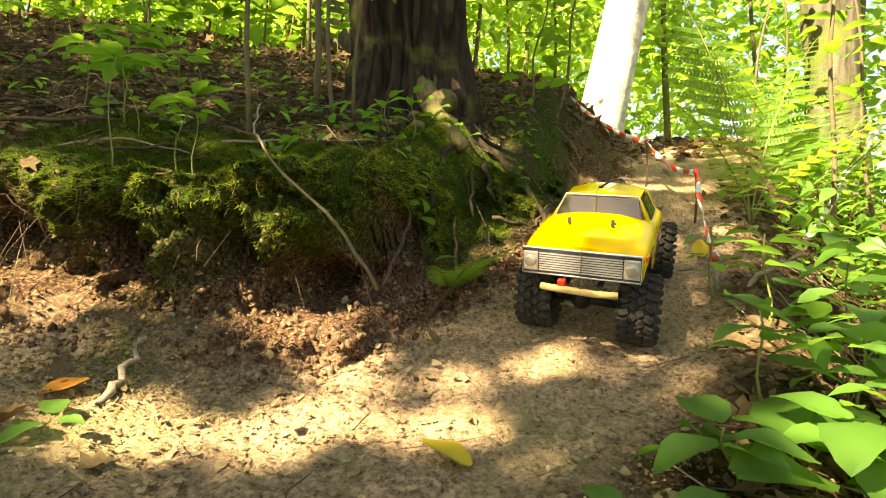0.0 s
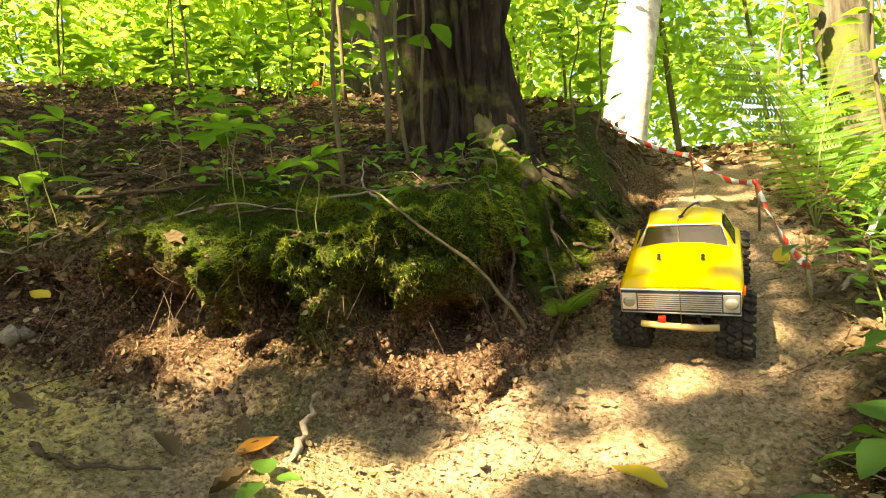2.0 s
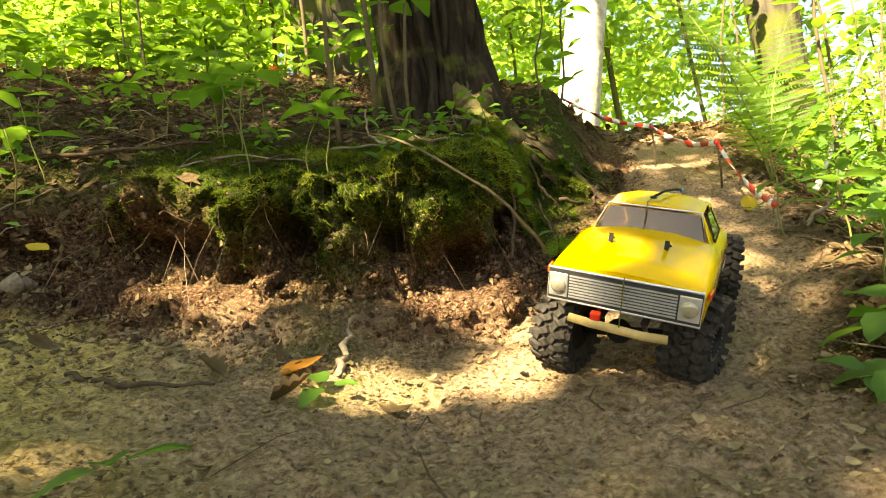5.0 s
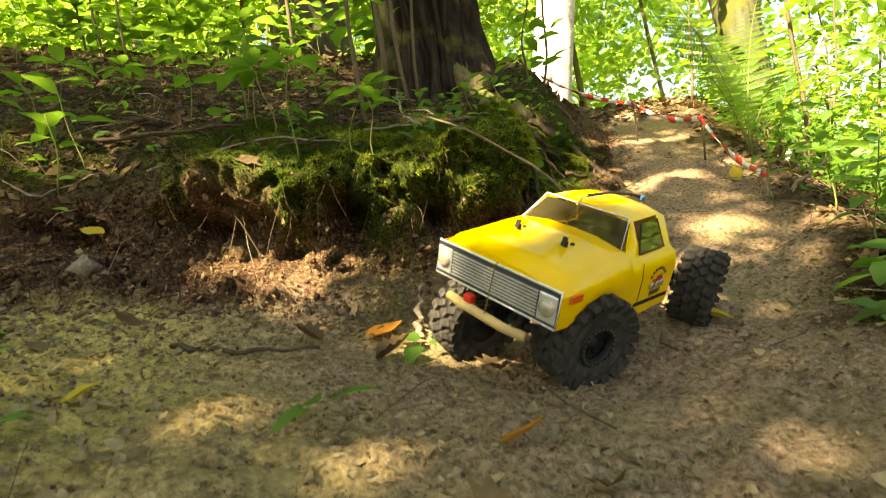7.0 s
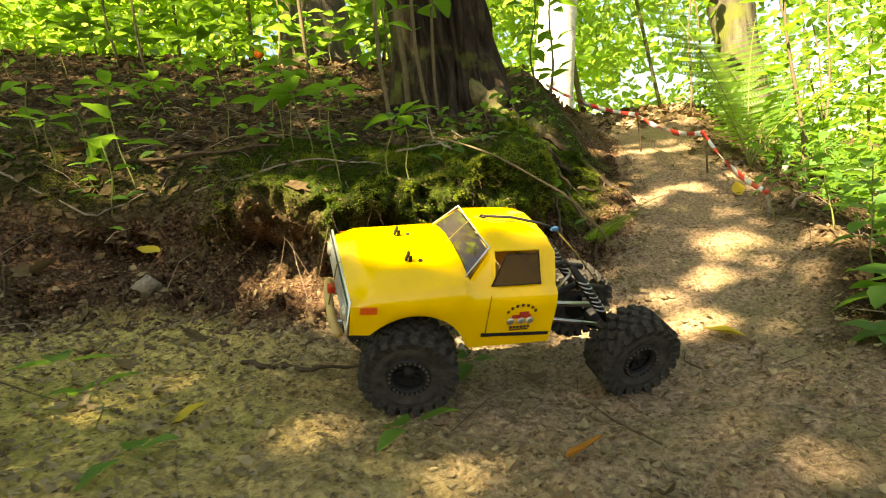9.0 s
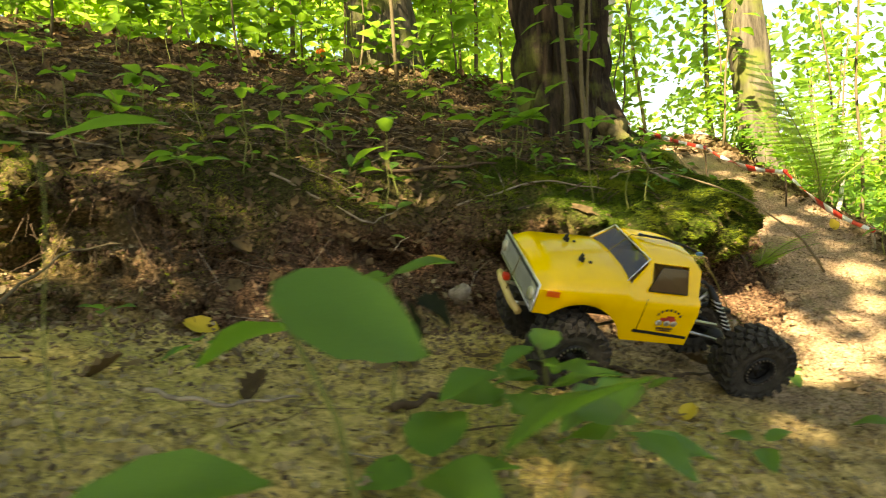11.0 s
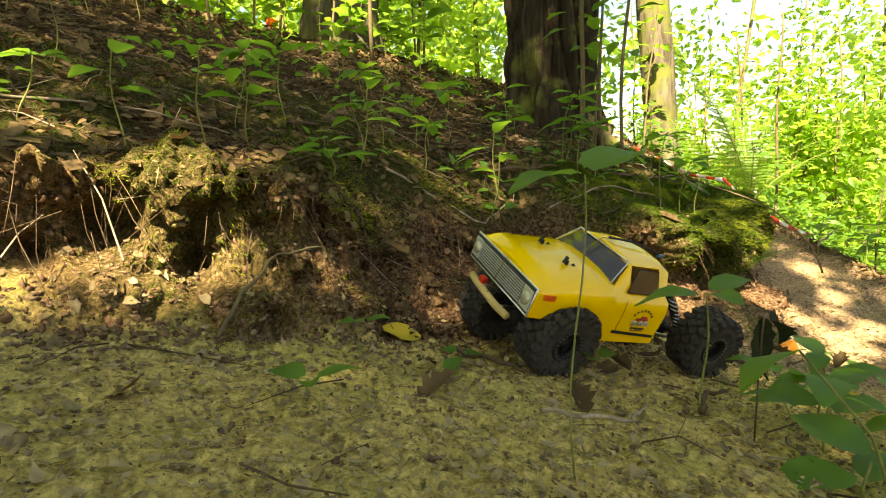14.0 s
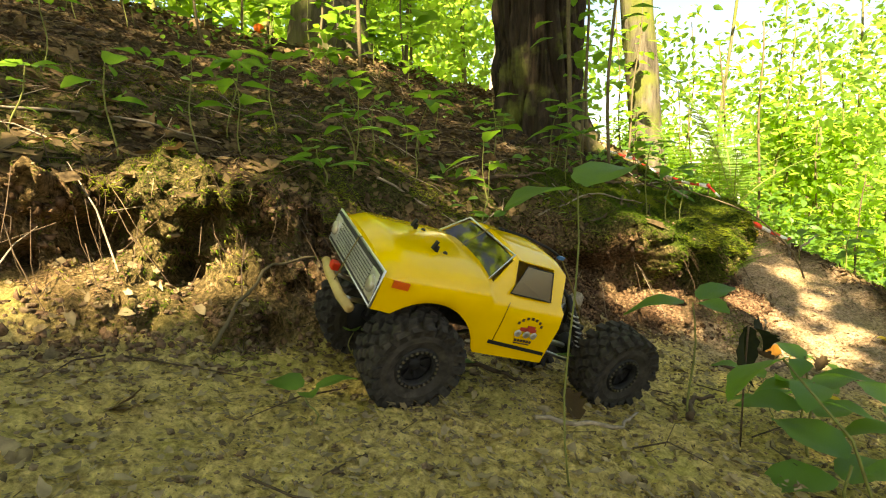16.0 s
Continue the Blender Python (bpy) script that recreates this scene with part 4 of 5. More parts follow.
TRUCK = [  # seconds, place, roll, pitch (nose down), heading
    (0, 0.411, 1.029, 0.182, -3.5, 17.7, -109.5), (0.5, 0.398, 1.014, 0.180, -4.4, 19.2, -110.1), (1, 0.389, 1.005, 0.179, -3.7, 21.5, -111.1),
    (1.5, 0.386, 1.028, 0.178, -3.6, 22.0, -112.0), (2, 0.377, 1.030, 0.180, -3.4, 23.0, -111.6), (2.5, 0.345, 0.950, 0.166, -3.4, 23.0, -114.3),
    (3, 0.316, 0.880, 0.143, -3.1, 21.2, -116.2), (3.5, 0.281, 0.797, 0.119, -5.0, 18.2, -116.9), (4, 0.259, 0.771, 0.108, -8.4, 18.5, -117.9),
    (4.5, 0.212, 0.727, 0.088, -11.7, 15.8, -120.8), (4.7, 0.203, 0.718, 0.085, -13.1, 15.5, -121.3),
    (6.8, -0.037, 0.549, 0.050, -21.7, 3.6, -139.2), (7, -0.053, 0.537, 0.057, -22.0, 2.8, -142.0), (7.5, -0.094, 0.498, 0.068, -24.7, 0.7, -147.8),
    (8, -0.143, 0.481, 0.076, -25.6, -3.0, -156.3), (8.2, -0.166, 0.467, 0.081, -25.0, -3.8, -158.9),
    (10.3, -0.470, 0.468, 0.149, -27.0, -10.3, -180.6), (10.5, -0.513, 0.490, 0.153, -25.5, -10.8, -181.4), (11, -0.612, 0.520, 0.163, -22.6, -11.2, -181.6),
    (11.5, -0.672, 0.610, 0.164, -22.3, -10.6, -181.0), (12, -0.712, 0.648, 0.163, -22.8, -7.0, -180.2), (12.5, -0.761, 0.670, 0.162, -22.7, -6.4, -178.0),
    (13, -0.826, 0.648, 0.175, -22.4, -7.0, -178.8), (13.5, -0.913, 0.601, 0.189, -21.8, -8.3, -180.8), (14, -0.983, 0.574, 0.199, -20.9, -10.8, -180.9),
    (14.5, -1.055, 0.544, 0.211, -19.0, -13.2, -181.3), (15, -1.123, 0.516, 0.223, -18.3, -15.3, -181.2), (15.5, -1.186, 0.502, 0.235, -18.2, -16.5, -180.5), (16, -1.243, 0.500, 0.246, -19.2, -17.1, -179.5),
]


def motions():
    poses = [(t, pose(x, y, z, roll, pitch, head)) for t, x, y, z, roll, pitch, head in TRUCK]
    walk(truck, poses)
    # steps fine enough for the turning wheels
    times = [t / 5 for t in range(0, 81)]
    at = np.array(TRUCK)
    full = [pose(*[float(np.interp(t, at[:, 0], at[:, k])) for k in range(1, 7)]) for t in times]
    drop = {}
    for w, x, sy in wheels:
        rows, spin, last = [], 0.0, None
        for t, m in zip(times, full):
            low = m @ Vector((x, sy * TRACK, 0))
            want = float(land(np.array([low.x]), np.array([low.y]))[0]) + 0.002
            lift = max(-0.034, min(0.030, (want - low.z) / max(0.5, m[2][2])))
            place = m @ Vector((x, sy * TRACK, 0))
            if last is not None:
                spin += math.copysign((place - last).length, (place - last).dot(m.to_3x3() @ Vector((1, 0, 0)))) / TYRE_R
            last = place
            drop[(t, x, sy)] = lift
            steer = 0.0
            if x > 0:
                steer = float(np.interp(t, (0, 3, 4, 6.8, 8.2, 10.3, 11.5, 12.5, 14, 16), (0, -4, -10, -14, -16, -6, 6, 14, 6, 0)))
            else:
                steer = float(np.interp(t, (0, 3, 4.5, 6.8, 7.5, 8.2, 9.5, 16), (0, 0, 8, 14, 12, 6, 0, 0)))
            turn = pose(0, 0, 0, 0, 0, steer) @ Matrix.Rotation(spin, 4, "Y")
            if sy < 0:
                turn = turn @ pose(0, 0, 0, 0, 0, 180)
            rows.append((t, Matrix.Translation((x, sy * TRACK, TYRE_R + lift)) @ turn))
        walk(w, rows)
    for ob, x in zip(axles, (AXLE_F, AXLE_R)):
        rows = []
        for t in times:
            a, b = drop[(t, x, 1)], drop[(t, x, -1)]
            rows.append((t, pose(x, 0, TYRE_R + (a + b) / 2, math.degrees(math.atan2(a - b, 2 * TRACK)), 0, 0)))
        walk(ob, rows)


# ---- ground cover ----
def on_ground(x, y):
    """Ground heights with lumps, for arrays of places."""
    return land(x, y) + lumps(x, y)


def ground_normals(x, y, e=0.012):
    gx = (land(x + e, y) - land(x - e, y)) / (2 * e)
    gy = (land(x, y + e) - land(x, y - e)) / (2 * e)
    n = np.stack([-gx, -gy, np.ones_like(gx)], 1)
    return n / np.linalg.norm(n, axis=1, keepdims=True)


def lying_cards(x, y, size, tilt, lift=0.002, aspect=0.5, fold=0.3):
    nrm = ground_normals(x, y)
    n = len(x)
    nrm = nrm + rng.normal(size=(n, 3)) * tilt
    nrm /= np.linalg.norm(nrm, axis=1, keepdims=True)
    d = np.cross(nrm, rng.normal(size=(n, 3)))
    d /= np.linalg.norm(d, axis=1, keepdims=True)
    w = np.cross(nrm, d)
    s = size[:, None]
    a = (rng.uniform(0.6, 1.4, n) * aspect)[:, None]
    z = on_ground(x, y)
    c = np.stack([x, y + bank_push(x, y, z), z + lift + size * tilt * 0.25], 1)
    curl = rng.uniform(-0.3, 1.0, n)[:, None] * fold
    v = np.stack([c - d * s * 0.5 + nrm * s * curl * 0.3, c + w * s * a * 0.5 + nrm * s * curl * 0.4, c + d * s * 0.5 + nrm * s * curl * 0.5, c - w * s * a * 0.5 + nrm * s * curl * 0.4, c], 1).reshape(-1, 3)
    k = np.arange(n)[:, None] * 5
    f = np.concatenate([k + np.array([0, 4, 1]), k + np.array([4, 2, 1]), k + np.array([0, 3, 4]), k + np.array([3, 2, 4])], 1).reshape(-1, 3)
    return v, f


def lobed_leaves(x, y, size, sides=12):
    """Dry curled leaves with an uneven outline, lying on the ground."""
    n = len(x)
    nrm = ground_normals(x, y) + rng.normal(size=(n, 3)) * 0.35
    nrm /= np.linalg.norm(nrm, axis=1, keepdims=True)
    d = np.cross(nrm, rng.normal(size=(n, 3)))
    d /= np.linalg.norm(d, axis=1, keepdims=True)
    w = np.cross(nrm, d)
    z = on_ground(x, y)
    c = np.stack([x, y + bank_push(x, y, z), z + 0.004 + size * 0.08], 1)
    a = np.linspace(0, 2 * np.pi, sides, endpoint=False)
    r = (0.5 + 0.12 * np.cos(a * 5)[None] + rng.uniform(-0.1, 0.1, (n, sides))) * size[:, None]
    u, q = np.cos(a)[None] * r, np.sin(a)[None] * r * rng.uniform(0.45, 0.75, (n, 1))
    lift = rng.uniform(-0.2, 1.4, (n, 1)) * q ** 2 / size[:, None] + rng.uniform(-0.2, 0.8, (n, 1)) * u ** 2 / size[:, None]
    v = c[:, None] + d[:, None] * u[..., None] + w[:, None] * q[..., None] + nrm[:, None] * lift[..., None]
    v = np.concatenate([v, c[:, None]], 1).reshape(-1, 3)
    k = np.arange(n)[:, None, None] * (sides + 1)
    i = np.arange(sides)
    f = (k + np.stack([i, (i + 1) % sides, np.full(sides, sides)], 1)[None]).reshape(-1, 3)
    return v, f


def strands(starts, ends, radius, sag):
    """Thin three-sided twigs, bent in the middle."""
    n = len(starts)
    mid = (starts + ends) / 2 + sag
    d = ends - starts
    d = d / (np.linalg.norm(d, axis=1, keepdims=True) + 1e-9)
    u = np.cross(d, np.array([0.3, 0.2, 0.93]))
    u /= np.linalg.norm(u, axis=1, keepdims=True) + 1e-9
    w = np.cross(d, u)
    vs = []
    for p, r in ((starts, radius), (mid, radius * 0.85), (ends, radius * 0.4)):
        for a in (0, 2.094, 4.189):
            vs.append(p + (u * math.cos(a) + w * math.sin(a)) * np.asarray(r)[:, None])
    v = np.stack(vs, 1).reshape(-1, 3)
    k = np.arange(n)[:, None] * 9
    f = np.concatenate([k + np.array(q) for q in ((0, 1, 4, 3), (1, 2, 5, 4), (2, 0, 3, 5), (3, 4, 7, 6), (4, 5, 8, 7), (5, 3, 6, 8))], 1).reshape(-1, 4)
    return v, f


def scatter(n, x0=-2.3, x1=1.1, y0=0.1, y1=2.4):
    return rng.uniform(x0, x1, n), y0 + (y1 - y0) * rng.random(n) ** 1.25


def off_path(x, y):
    return np.maximum(step01(0.0, 0.2, into_bank(x, y)), step01(-0.05, 0.1, past_edge(x, y)))


def ground_cover():
    x, y = scatter(46000)
    size = np.where(off_path(x, y) > 0.5, rng.uniform(0.010, 0.034, len(x)), rng.uniform(0.005, 0.019, len(x)))
    bare = rng.random(len(x)) > off_path(x, y)
    px, py = scatter(52000, -2.2, 1.0, 0.1, 1.6)
    thick = (rng.random(len(px)) > off_path(px, py)) & (fbm(px * 5, py * 5, 3, 91) + 0.35 * rng.random(len(px)) > 0.0)
    px, py = np.concatenate([x[bare][::3], px[thick]]), np.concatenate([y[bare][::3], py[thick]])
    ps = (0.003 + 0.013 * rng.random(len(px)) ** 2.6) * np.where(px < -0.6, 0.7, 0.75)
    tagged(new("chaff", fast_mesh("chaff", *lying_cards(px, py, ps, 0.22), M_CHAFF)), "dry pale flakes of leaves and bark trodden into the path", "leaf litter", kind="stuff")
    bare = bare | (rng.random(len(x)) < 1.2 * moss_at(x, y))
    s = into_bank(x, y)
    bare = bare | ((s > -0.02) & (s < 0.17) & (rng.random(len(x)) < 0.8))
    x, y, size = x[~bare], y[~bare], size[~bare]
    tagged(new("leaf_litter", fast_mesh("leaf_litter", *lying_cards(x, y, size, 0.35), M_DEAD)), "crumbled brown leaf litter strewn over the soil", "leaf litter", kind="stuff")
    x, y = scatter(800)
    keep = rng.random(len(x)) < (0.07 + 0.93 * off_path(x, y)) * (1 - 0.9 * moss_at(x, y))
    x, y = x[keep], y[keep]
    tagged(new("fallen_leaves", fast_mesh("fallen_leaves", *lobed_leaves(x, y, rng.uniform(0.022, 0.055, len(x))), M_DEAD)), "dry curled brown leaves fallen on the slope", "leaves", kind="stuff")
    x, y = np.concatenate([(rng.uniform(-5, 2.5, 5000), rng.uniform(-3.2, 0.1, 5000)), (rng.uniform(-6.5, -2.3, 3000), rng.uniform(0.1, 3.2, 3000)), (rng.uniform(-2.5, 1.5, 2500), rng.uniform(2.4, 3.6, 2500)), (rng.uniform(1.1, 4.5, 2500), rng.uniform(-1, 4, 2500))], 1)
    tagged(new("outer_litter", fast_mesh("outer_litter", *lobed_leaves(x, y, rng.uniform(0.03, 0.07, len(x)), 8), M_DEAD)), "brown leaf litter over the outer slope", "leaf litter", kind="stuff")
    x, y = scatter(5200, -2.2, 0.5, 0.12, 0.9)
    keep = (off_path(x, y) < 0.5) & (rng.random(len(x)) < 0.45 + 0.5 * (x < -0.5))
    x, y = x[keep], y[keep]
    tagged(new("leaf_scraps", fast_mesh("leaf_scraps", *lobed_leaves(x, y, 0.006 + 0.013 * rng.random(len(x)) ** 2, 8), M_CHAFF)), "broken brown leaf scraps on the path", "leaf litter", kind="stuff")
    # fine twigs
    for n, mat, name, lo, hi, r in ((4200, M_DARKTWIG, "dark_twigs", 0.03, 0.17, 0.0010), (700, M_TWIG, "pale_twigs", 0.03, 0.16, 0.0010)):
        x, y = scatter(n)
        keep = rng.random(n) < 0.035 + 0.965 * off_path(x, y)
        x, y = x[keep], y[keep]
        a, ln = rng.uniform(0, 6.283, len(x)), rng.uniform(lo, hi, len(x))
        x2, y2 = x + np.cos(a) * ln, y + np.sin(a) * ln
        p = np.stack([x, y, on_ground(x, y) + rng.uniform(0, 0.015, len(x))], 1)
        q = np.stack([x2, y2, on_ground(x2, y2) + rng.uniform(0, 0.03, len(x))], 1)
        flat = np.abs(land((x + x2) / 2, (y + y2) / 2) - (p[:, 2] + q[:, 2]) / 2) < 0.03  # none that would span the lip of the bank
        x, p, q = x[flat], p[flat], q[flat]
        tagged(new(name, fast_mesh(name, *strands(p, q, rng.uniform(0.5, 1.5, len(x)) * r, rng.normal(size=p.shape) * 0.008), mat, True)), "thin dead twigs lying over the litter", "twigs", kind="stuff")
    # rootlets and dry grass hanging over the bank's edge
    for n, x0, x1, mat, thick, longest, name, label in ((260, -2.1, 0.3, M_ROOTLET, 0.0007, 0.10, "rootlets", "brown rootlets hanging from the crumbling bank"), (36, -2.15, -1.34, M_STRAW, 0.0007, 0.13, "straw_roots", "pale dry roots and grass hanging over the bank")):
        x = rng.uniform(x0, x1, n)
        y = np.interp(x, FOOT_X, FOOT_Y) + rng.uniform(0.05, 0.19, n)
        z = on_ground(x, y)
        p = np.stack([x, y + bank_push(x, y, z), z + 0.003], 1)
        ln = 0.02 + longest * rng.random(n) ** 1.7
        q = p + np.stack([rng.normal(size=n) * 0.03, -rng.uniform(0.01, 0.07, n), -ln], 1)
        q[:, 2] = np.maximum(q[:, 2], trail(q[:, 0], q[:, 1]))
        tagged(new(name, fast_mesh(name, *strands(p, q, rng.uniform(0.35, 1.0, n) * thick, rng.normal(size=p.shape) * 0.005 + np.array((0, -0.014, 0.004))), mat, True)), label, "roots", kind="stuff")
    # moss blades, in dark hanging mats and paler tufts
    x, y = scatter(620000, -1.9, 0.6, 0.55, 1.5)
    keep = rng.random(len(x)) < moss_at(x, y) ** 1.3
    x, y = x[keep], y[keep]
    z = on_ground(x, y)
    n = len(x)
    d = ground_normals(x, y) + rng.normal(size=(n, 3)) * 0.40 + np.array((0, -0.45, -0.45))
    d /= np.linalg.norm(d, axis=1, keepdims=True)
    c = np.stack([x, y + bank_push(x, y, z), z], 1) - d * 0.003
    tuft = fbm(x * 16, y * 16, 3, 35)
    ln = (rng.uniform(0.006, 0.017, n) * (1 + 0.6 * tuft))[:, None]
    w = np.cross(d, rng.normal(size=(n, 3)))
    w /= np.linalg.norm(w, axis=1, keepdims=True)
    v = np.stack([c - w * 0.0011, c + w * 0.0011, c + d * ln + np.array((0, 0, -0.15)) * ln], 1)
    pale = tuft + 0.25 * rng.random(n) > 0.26
    for name, mat, sel, label in (("moss", M_MOSS, ~pale, "thick dark green moss hanging over the bank"), ("pale_moss", M_PALEMOSS, pale, "yellow-green tufts of moss on the bank")):
        tagged(new(name, fast_mesh(name, v[sel].reshape(-1, 3), np.arange(3 * int(sel.sum())).reshape(-1, 3), mat)), label, "moss", kind="stuff")
    # clods
    bm = bmesh.new()
    bmesh.ops.create_icosphere(bm, subdivisions=2, radius=1.0)
    iv = np.array([vv.co[:] for vv in bm.verts])
    jf = np.array([[vv.index for vv in fc.verts] for fc in bm.faces])
    bm.free()
    n = 5200
    x = rng.uniform(-2.2, 0.9, n)
    near_foot = rng.random(n) < 0.72
    y = np.where(near_foot, np.interp(x, FOOT_X, FOOT_Y) + rng.normal(size=n) * 0.06, rng.uniform(0.15, 0.9, n))
    r = np.where(near_foot, 0.0013 + 0.0040 * rng.random(n) ** 3, rng.uniform(0.0010, 0.003, n))
    k = np.arange(n)[:, None] * 3.1
    lump = 1 + 0.75 * vnoise(iv[None, :, 0] * 2.2 + k, iv[None, :, 1] * 2.2 + iv[None, :, 2] * 1.7, 71) + 0.55 * vnoise(iv[None, :, 2] * 5 + k, iv[None, :, 0] * 5 - iv[None, :, 1] * 4, 72)
    v = iv[None] * lump[:, :, None] * r[:, None, None] * np.array((1.2, 1.0, 0.75))
    z = on_ground(x, y)
    v = v + np.stack([x, y + bank_push(x, y, z), z + 0.001], 1)[:, None, :]
    f = (jf[None] + np.arange(n)[:, None, None] * len(iv)).reshape(-1, 3)
    tagged(new("soil_clods", fast_mesh("soil_clods", v.reshape(-1, 3), f, M_CLOD, False)), "crumbled clods of dry soil below the bank", "soil clods", kind="stuff")
    bm = bmesh.new()
    bmesh.ops.create_icosphere(bm, subdivisions=1, radius=1.0)
    iv = np.array([vv.co[:] for vv in bm.verts])
    jf = np.array([[vv.index for vv in fc.verts] for fc in bm.faces])
    bm.free()
    for name, n, mat, label in (("path_crumbs", 24000, M_CRUMB, "loose crumbs of dry soil on the path"), ("bank_crumbs", 9000, M_FACECRUMB, "reddish-brown soil crumbs on the broken face of the bank")):
        if name == "path_crumbs":
            x, y = scatter(n, -2.1, 1.0, 0.12, 1.5)
            keep = (off_path(x, y) < 0.4) & (fbm(x * 4, y * 4, 3, 95) + 0.5 * rng.random(n) > 0.05)
            x, y = x[keep], y[keep]
            r = (0.0009 + 0.0026 * rng.random(len(x)) ** 3) * np.where(x > -0.45, 0.75, 1.0)
        else:
            x = rng.uniform(-2.1, 0.35, n)
            y = np.interp(x, FOOT_X, FOOT_Y) + rng.uniform(-0.02, 0.16, n)
            keep = moss_at(x, y) < 0.25 + 0.2 * rng.random(n)
            x, y = x[keep], y[keep]
            r = 0.0014 + 0.0055 * rng.random(len(x)) ** 3.5
        n = len(x)
        z = on_ground(x, y)
        v = iv[None] * (r[:, None, None] * rng.uniform(0.35, 1.5, (n, len(iv), 1))) * rng.uniform(0.5, 1.5, (n, 1, 3))
        v = v + np.stack([x, y + bank_push(x, y, z), z], 1)[:, None, :]
        f = (jf[None] + np.arange(n)[:, None, None] * len(iv)).reshape(-1, 3)
        tagged(new(name, fast_mesh(name, v.reshape(-1, 3), f, mat)), label, "soil crumbs", kind="stuff")


ground_cover()


def low_herbs():
    """Small green sprigs that nobody could count, low over the slope."""
    x, y = np.concatenate([scatter(110, -2.6, 0.3, 0.95, 2.9), (rng.uniform(-4.5, 2.5, 500), rng.uniform(-3.0, 0.0, 500)), (rng.uniform(-6, -2.6, 300), rng.uniform(0.7, 3.2, 300))], 1)
    keep = ((into_bank(x, y) > 0.12) | (y < -0.05)) & (np.hypot(x + 0.08, y - 1.72) > 0.3)
    x, y = x[keep], y[keep]
    n = 7
    cx, cy = np.repeat(x, n) + rng.normal(size=len(x) * n) * 0.03, np.repeat(y, n) + rng.normal(size=len(x) * n) * 0.03
    c = np.stack([cx, cy, on_ground(cx, cy) + rng.uniform(0.008, 0.06, len(cx))], 1)
    v, f = cards(c, rng.uniform(0.018, 0.045, len(cx)), tilt=0.35)
    tagged(new("low_herbs", fast_mesh("low_herbs", v, f, M_LEAF)), "small green sprigs growing through the litter", "herbs", kind="stuff")
    x, y = np.concatenate([scatter(160, 0.55, 1.9, 0.45, 3.0), (rng.uniform(1.2, 4.5, 260), rng.uniform(-1.5, 4.5, 260))], 1)
    keep = past_edge(x, y) > 0.10
    x, y = x[keep], y[keep]
    n = 22
    cx, cy = np.repeat(x, n) + rng.normal(size=len(x) * n) * 0.07, np.repeat(y, n) + rng.normal(size=len(x) * n) * 0.07
    c = np.stack([cx, cy, on_ground(cx, cy) + rng.uniform(0.01, 0.22, len(cx))], 1)
    v, f = cards(c, rng.uniform(0.02, 0.055, len(cx)), tilt=0.45)
    tagged(new("undergrowth", fast_mesh("undergrowth", v, f, M_LEAF)), "dense green undergrowth below the path's edge", "undergrowth", kind="stuff")


low_herbs()


# ---- leaves and plants ----
def leaf_mesh(name, mat, length=1.0, width=0.55, droop=0.35, fold=0.18, serrate=0.05, seed=0, rows=9):
    """A leaf blade along +x with midrib, pointed tip and toothed edge."""
    vs, fs = [], []
    cols = 5
    for i in range(rows):
        q = i / (rows - 1)
        w = width * 0.5 * (math.sin(math.pi * min(1, q * 0.96 + 0.04)) ** 0.75) * (1.15 - 0.45 * q)
        w *= 1 + (serrate if i % 2 else -serrate)
        for k in range(cols):
            u = k / (cols - 1) * 2 - 1
            wave = 0.03 * math.sin(7 * q + 3 * u + seed)
            vs.append((q * length, u * w, -droop * q * q * length * 0.5 + fold * abs(u) * w * 1.6 + wave * length * abs(u)))
    for i in range(rows - 1):
        for k in range(cols - 1):
            a = i * cols + k
            fs.append((a, a + 1, a + cols + 1, a + cols))
    return mesh(name, vs, fs, mat, True)


LEAVES = [leaf_mesh("leaf", M_SEEDLEAF, 1, w, d, f, s, i) for i, (w, d, f, s) in enumerate(((0.55, 0.3, 0.2, 0.06), (0.62, 0.5, 0.12, 0.05), (0.48, 0.15, 0.25, 0.07)))]
BROAD = [leaf_mesh("leaf", M_LEAF, 1, w, d, f, s, i) for i, (w, d, f, s) in enumerate(((0.62, 0.35, 0.16, 0.04), (0.70, 0.55, 0.10, 0.05), (0.58, 0.2, 0.2, 0.05)))]


def plant(x, y, h, leaf_len, count, label, blades=LEAVES, whorl=False, lean=(0, 0), seed=0, stem_r=0.0016, group="seedlings", z=None, category="seedling"):
    """A seedling: bent stem with leaves on short stalks."""
    rs = np.random.default_rng(seed + 100)
    base = Vector((x, y, height(x, y) - 0.005 if z is None else z))
    ob = tagged(new("seedling"), label, category, group)
    ob.matrix_basis = Matrix.Translation(base)
    pts = [Vector((lean[0] * q * q + 0.006 * math.sin(6 * q + seed), lean[1] * q * q, h * q)) for q in np.linspace(0, 1, 7)]
    part("stem", tube("stem", pts, list(np.linspace(stem_r, stem_r * 0.6, 7)), M_STEM, 6), ob)
    for i in range(count):
        q = 1.0 if whorl else 0.45 + 0.55 * (i + 1) / count
        j = q * 6
        k = min(5, int(j))
        at = pts[k].lerp(pts[k + 1], j - k)
        az = i * (360 / count if whorl else 137.5) + rs.uniform(-20, 20)
        ln = leaf_len * rs.uniform(0.7, 1.15) * (1 if whorl else 1.1 - 0.35 * (q - 0.45))
        m = Matrix.Translation(at) @ pose(0, 0, 0, rs.uniform(-12, 12), rs.uniform(-22, 10), az) @ Matrix.Translation((0.010, 0, 0)) @ Matrix.Diagonal((ln, ln, ln, 1))
        part("leaf", blades[i % len(blades)], ob, m)
    return ob


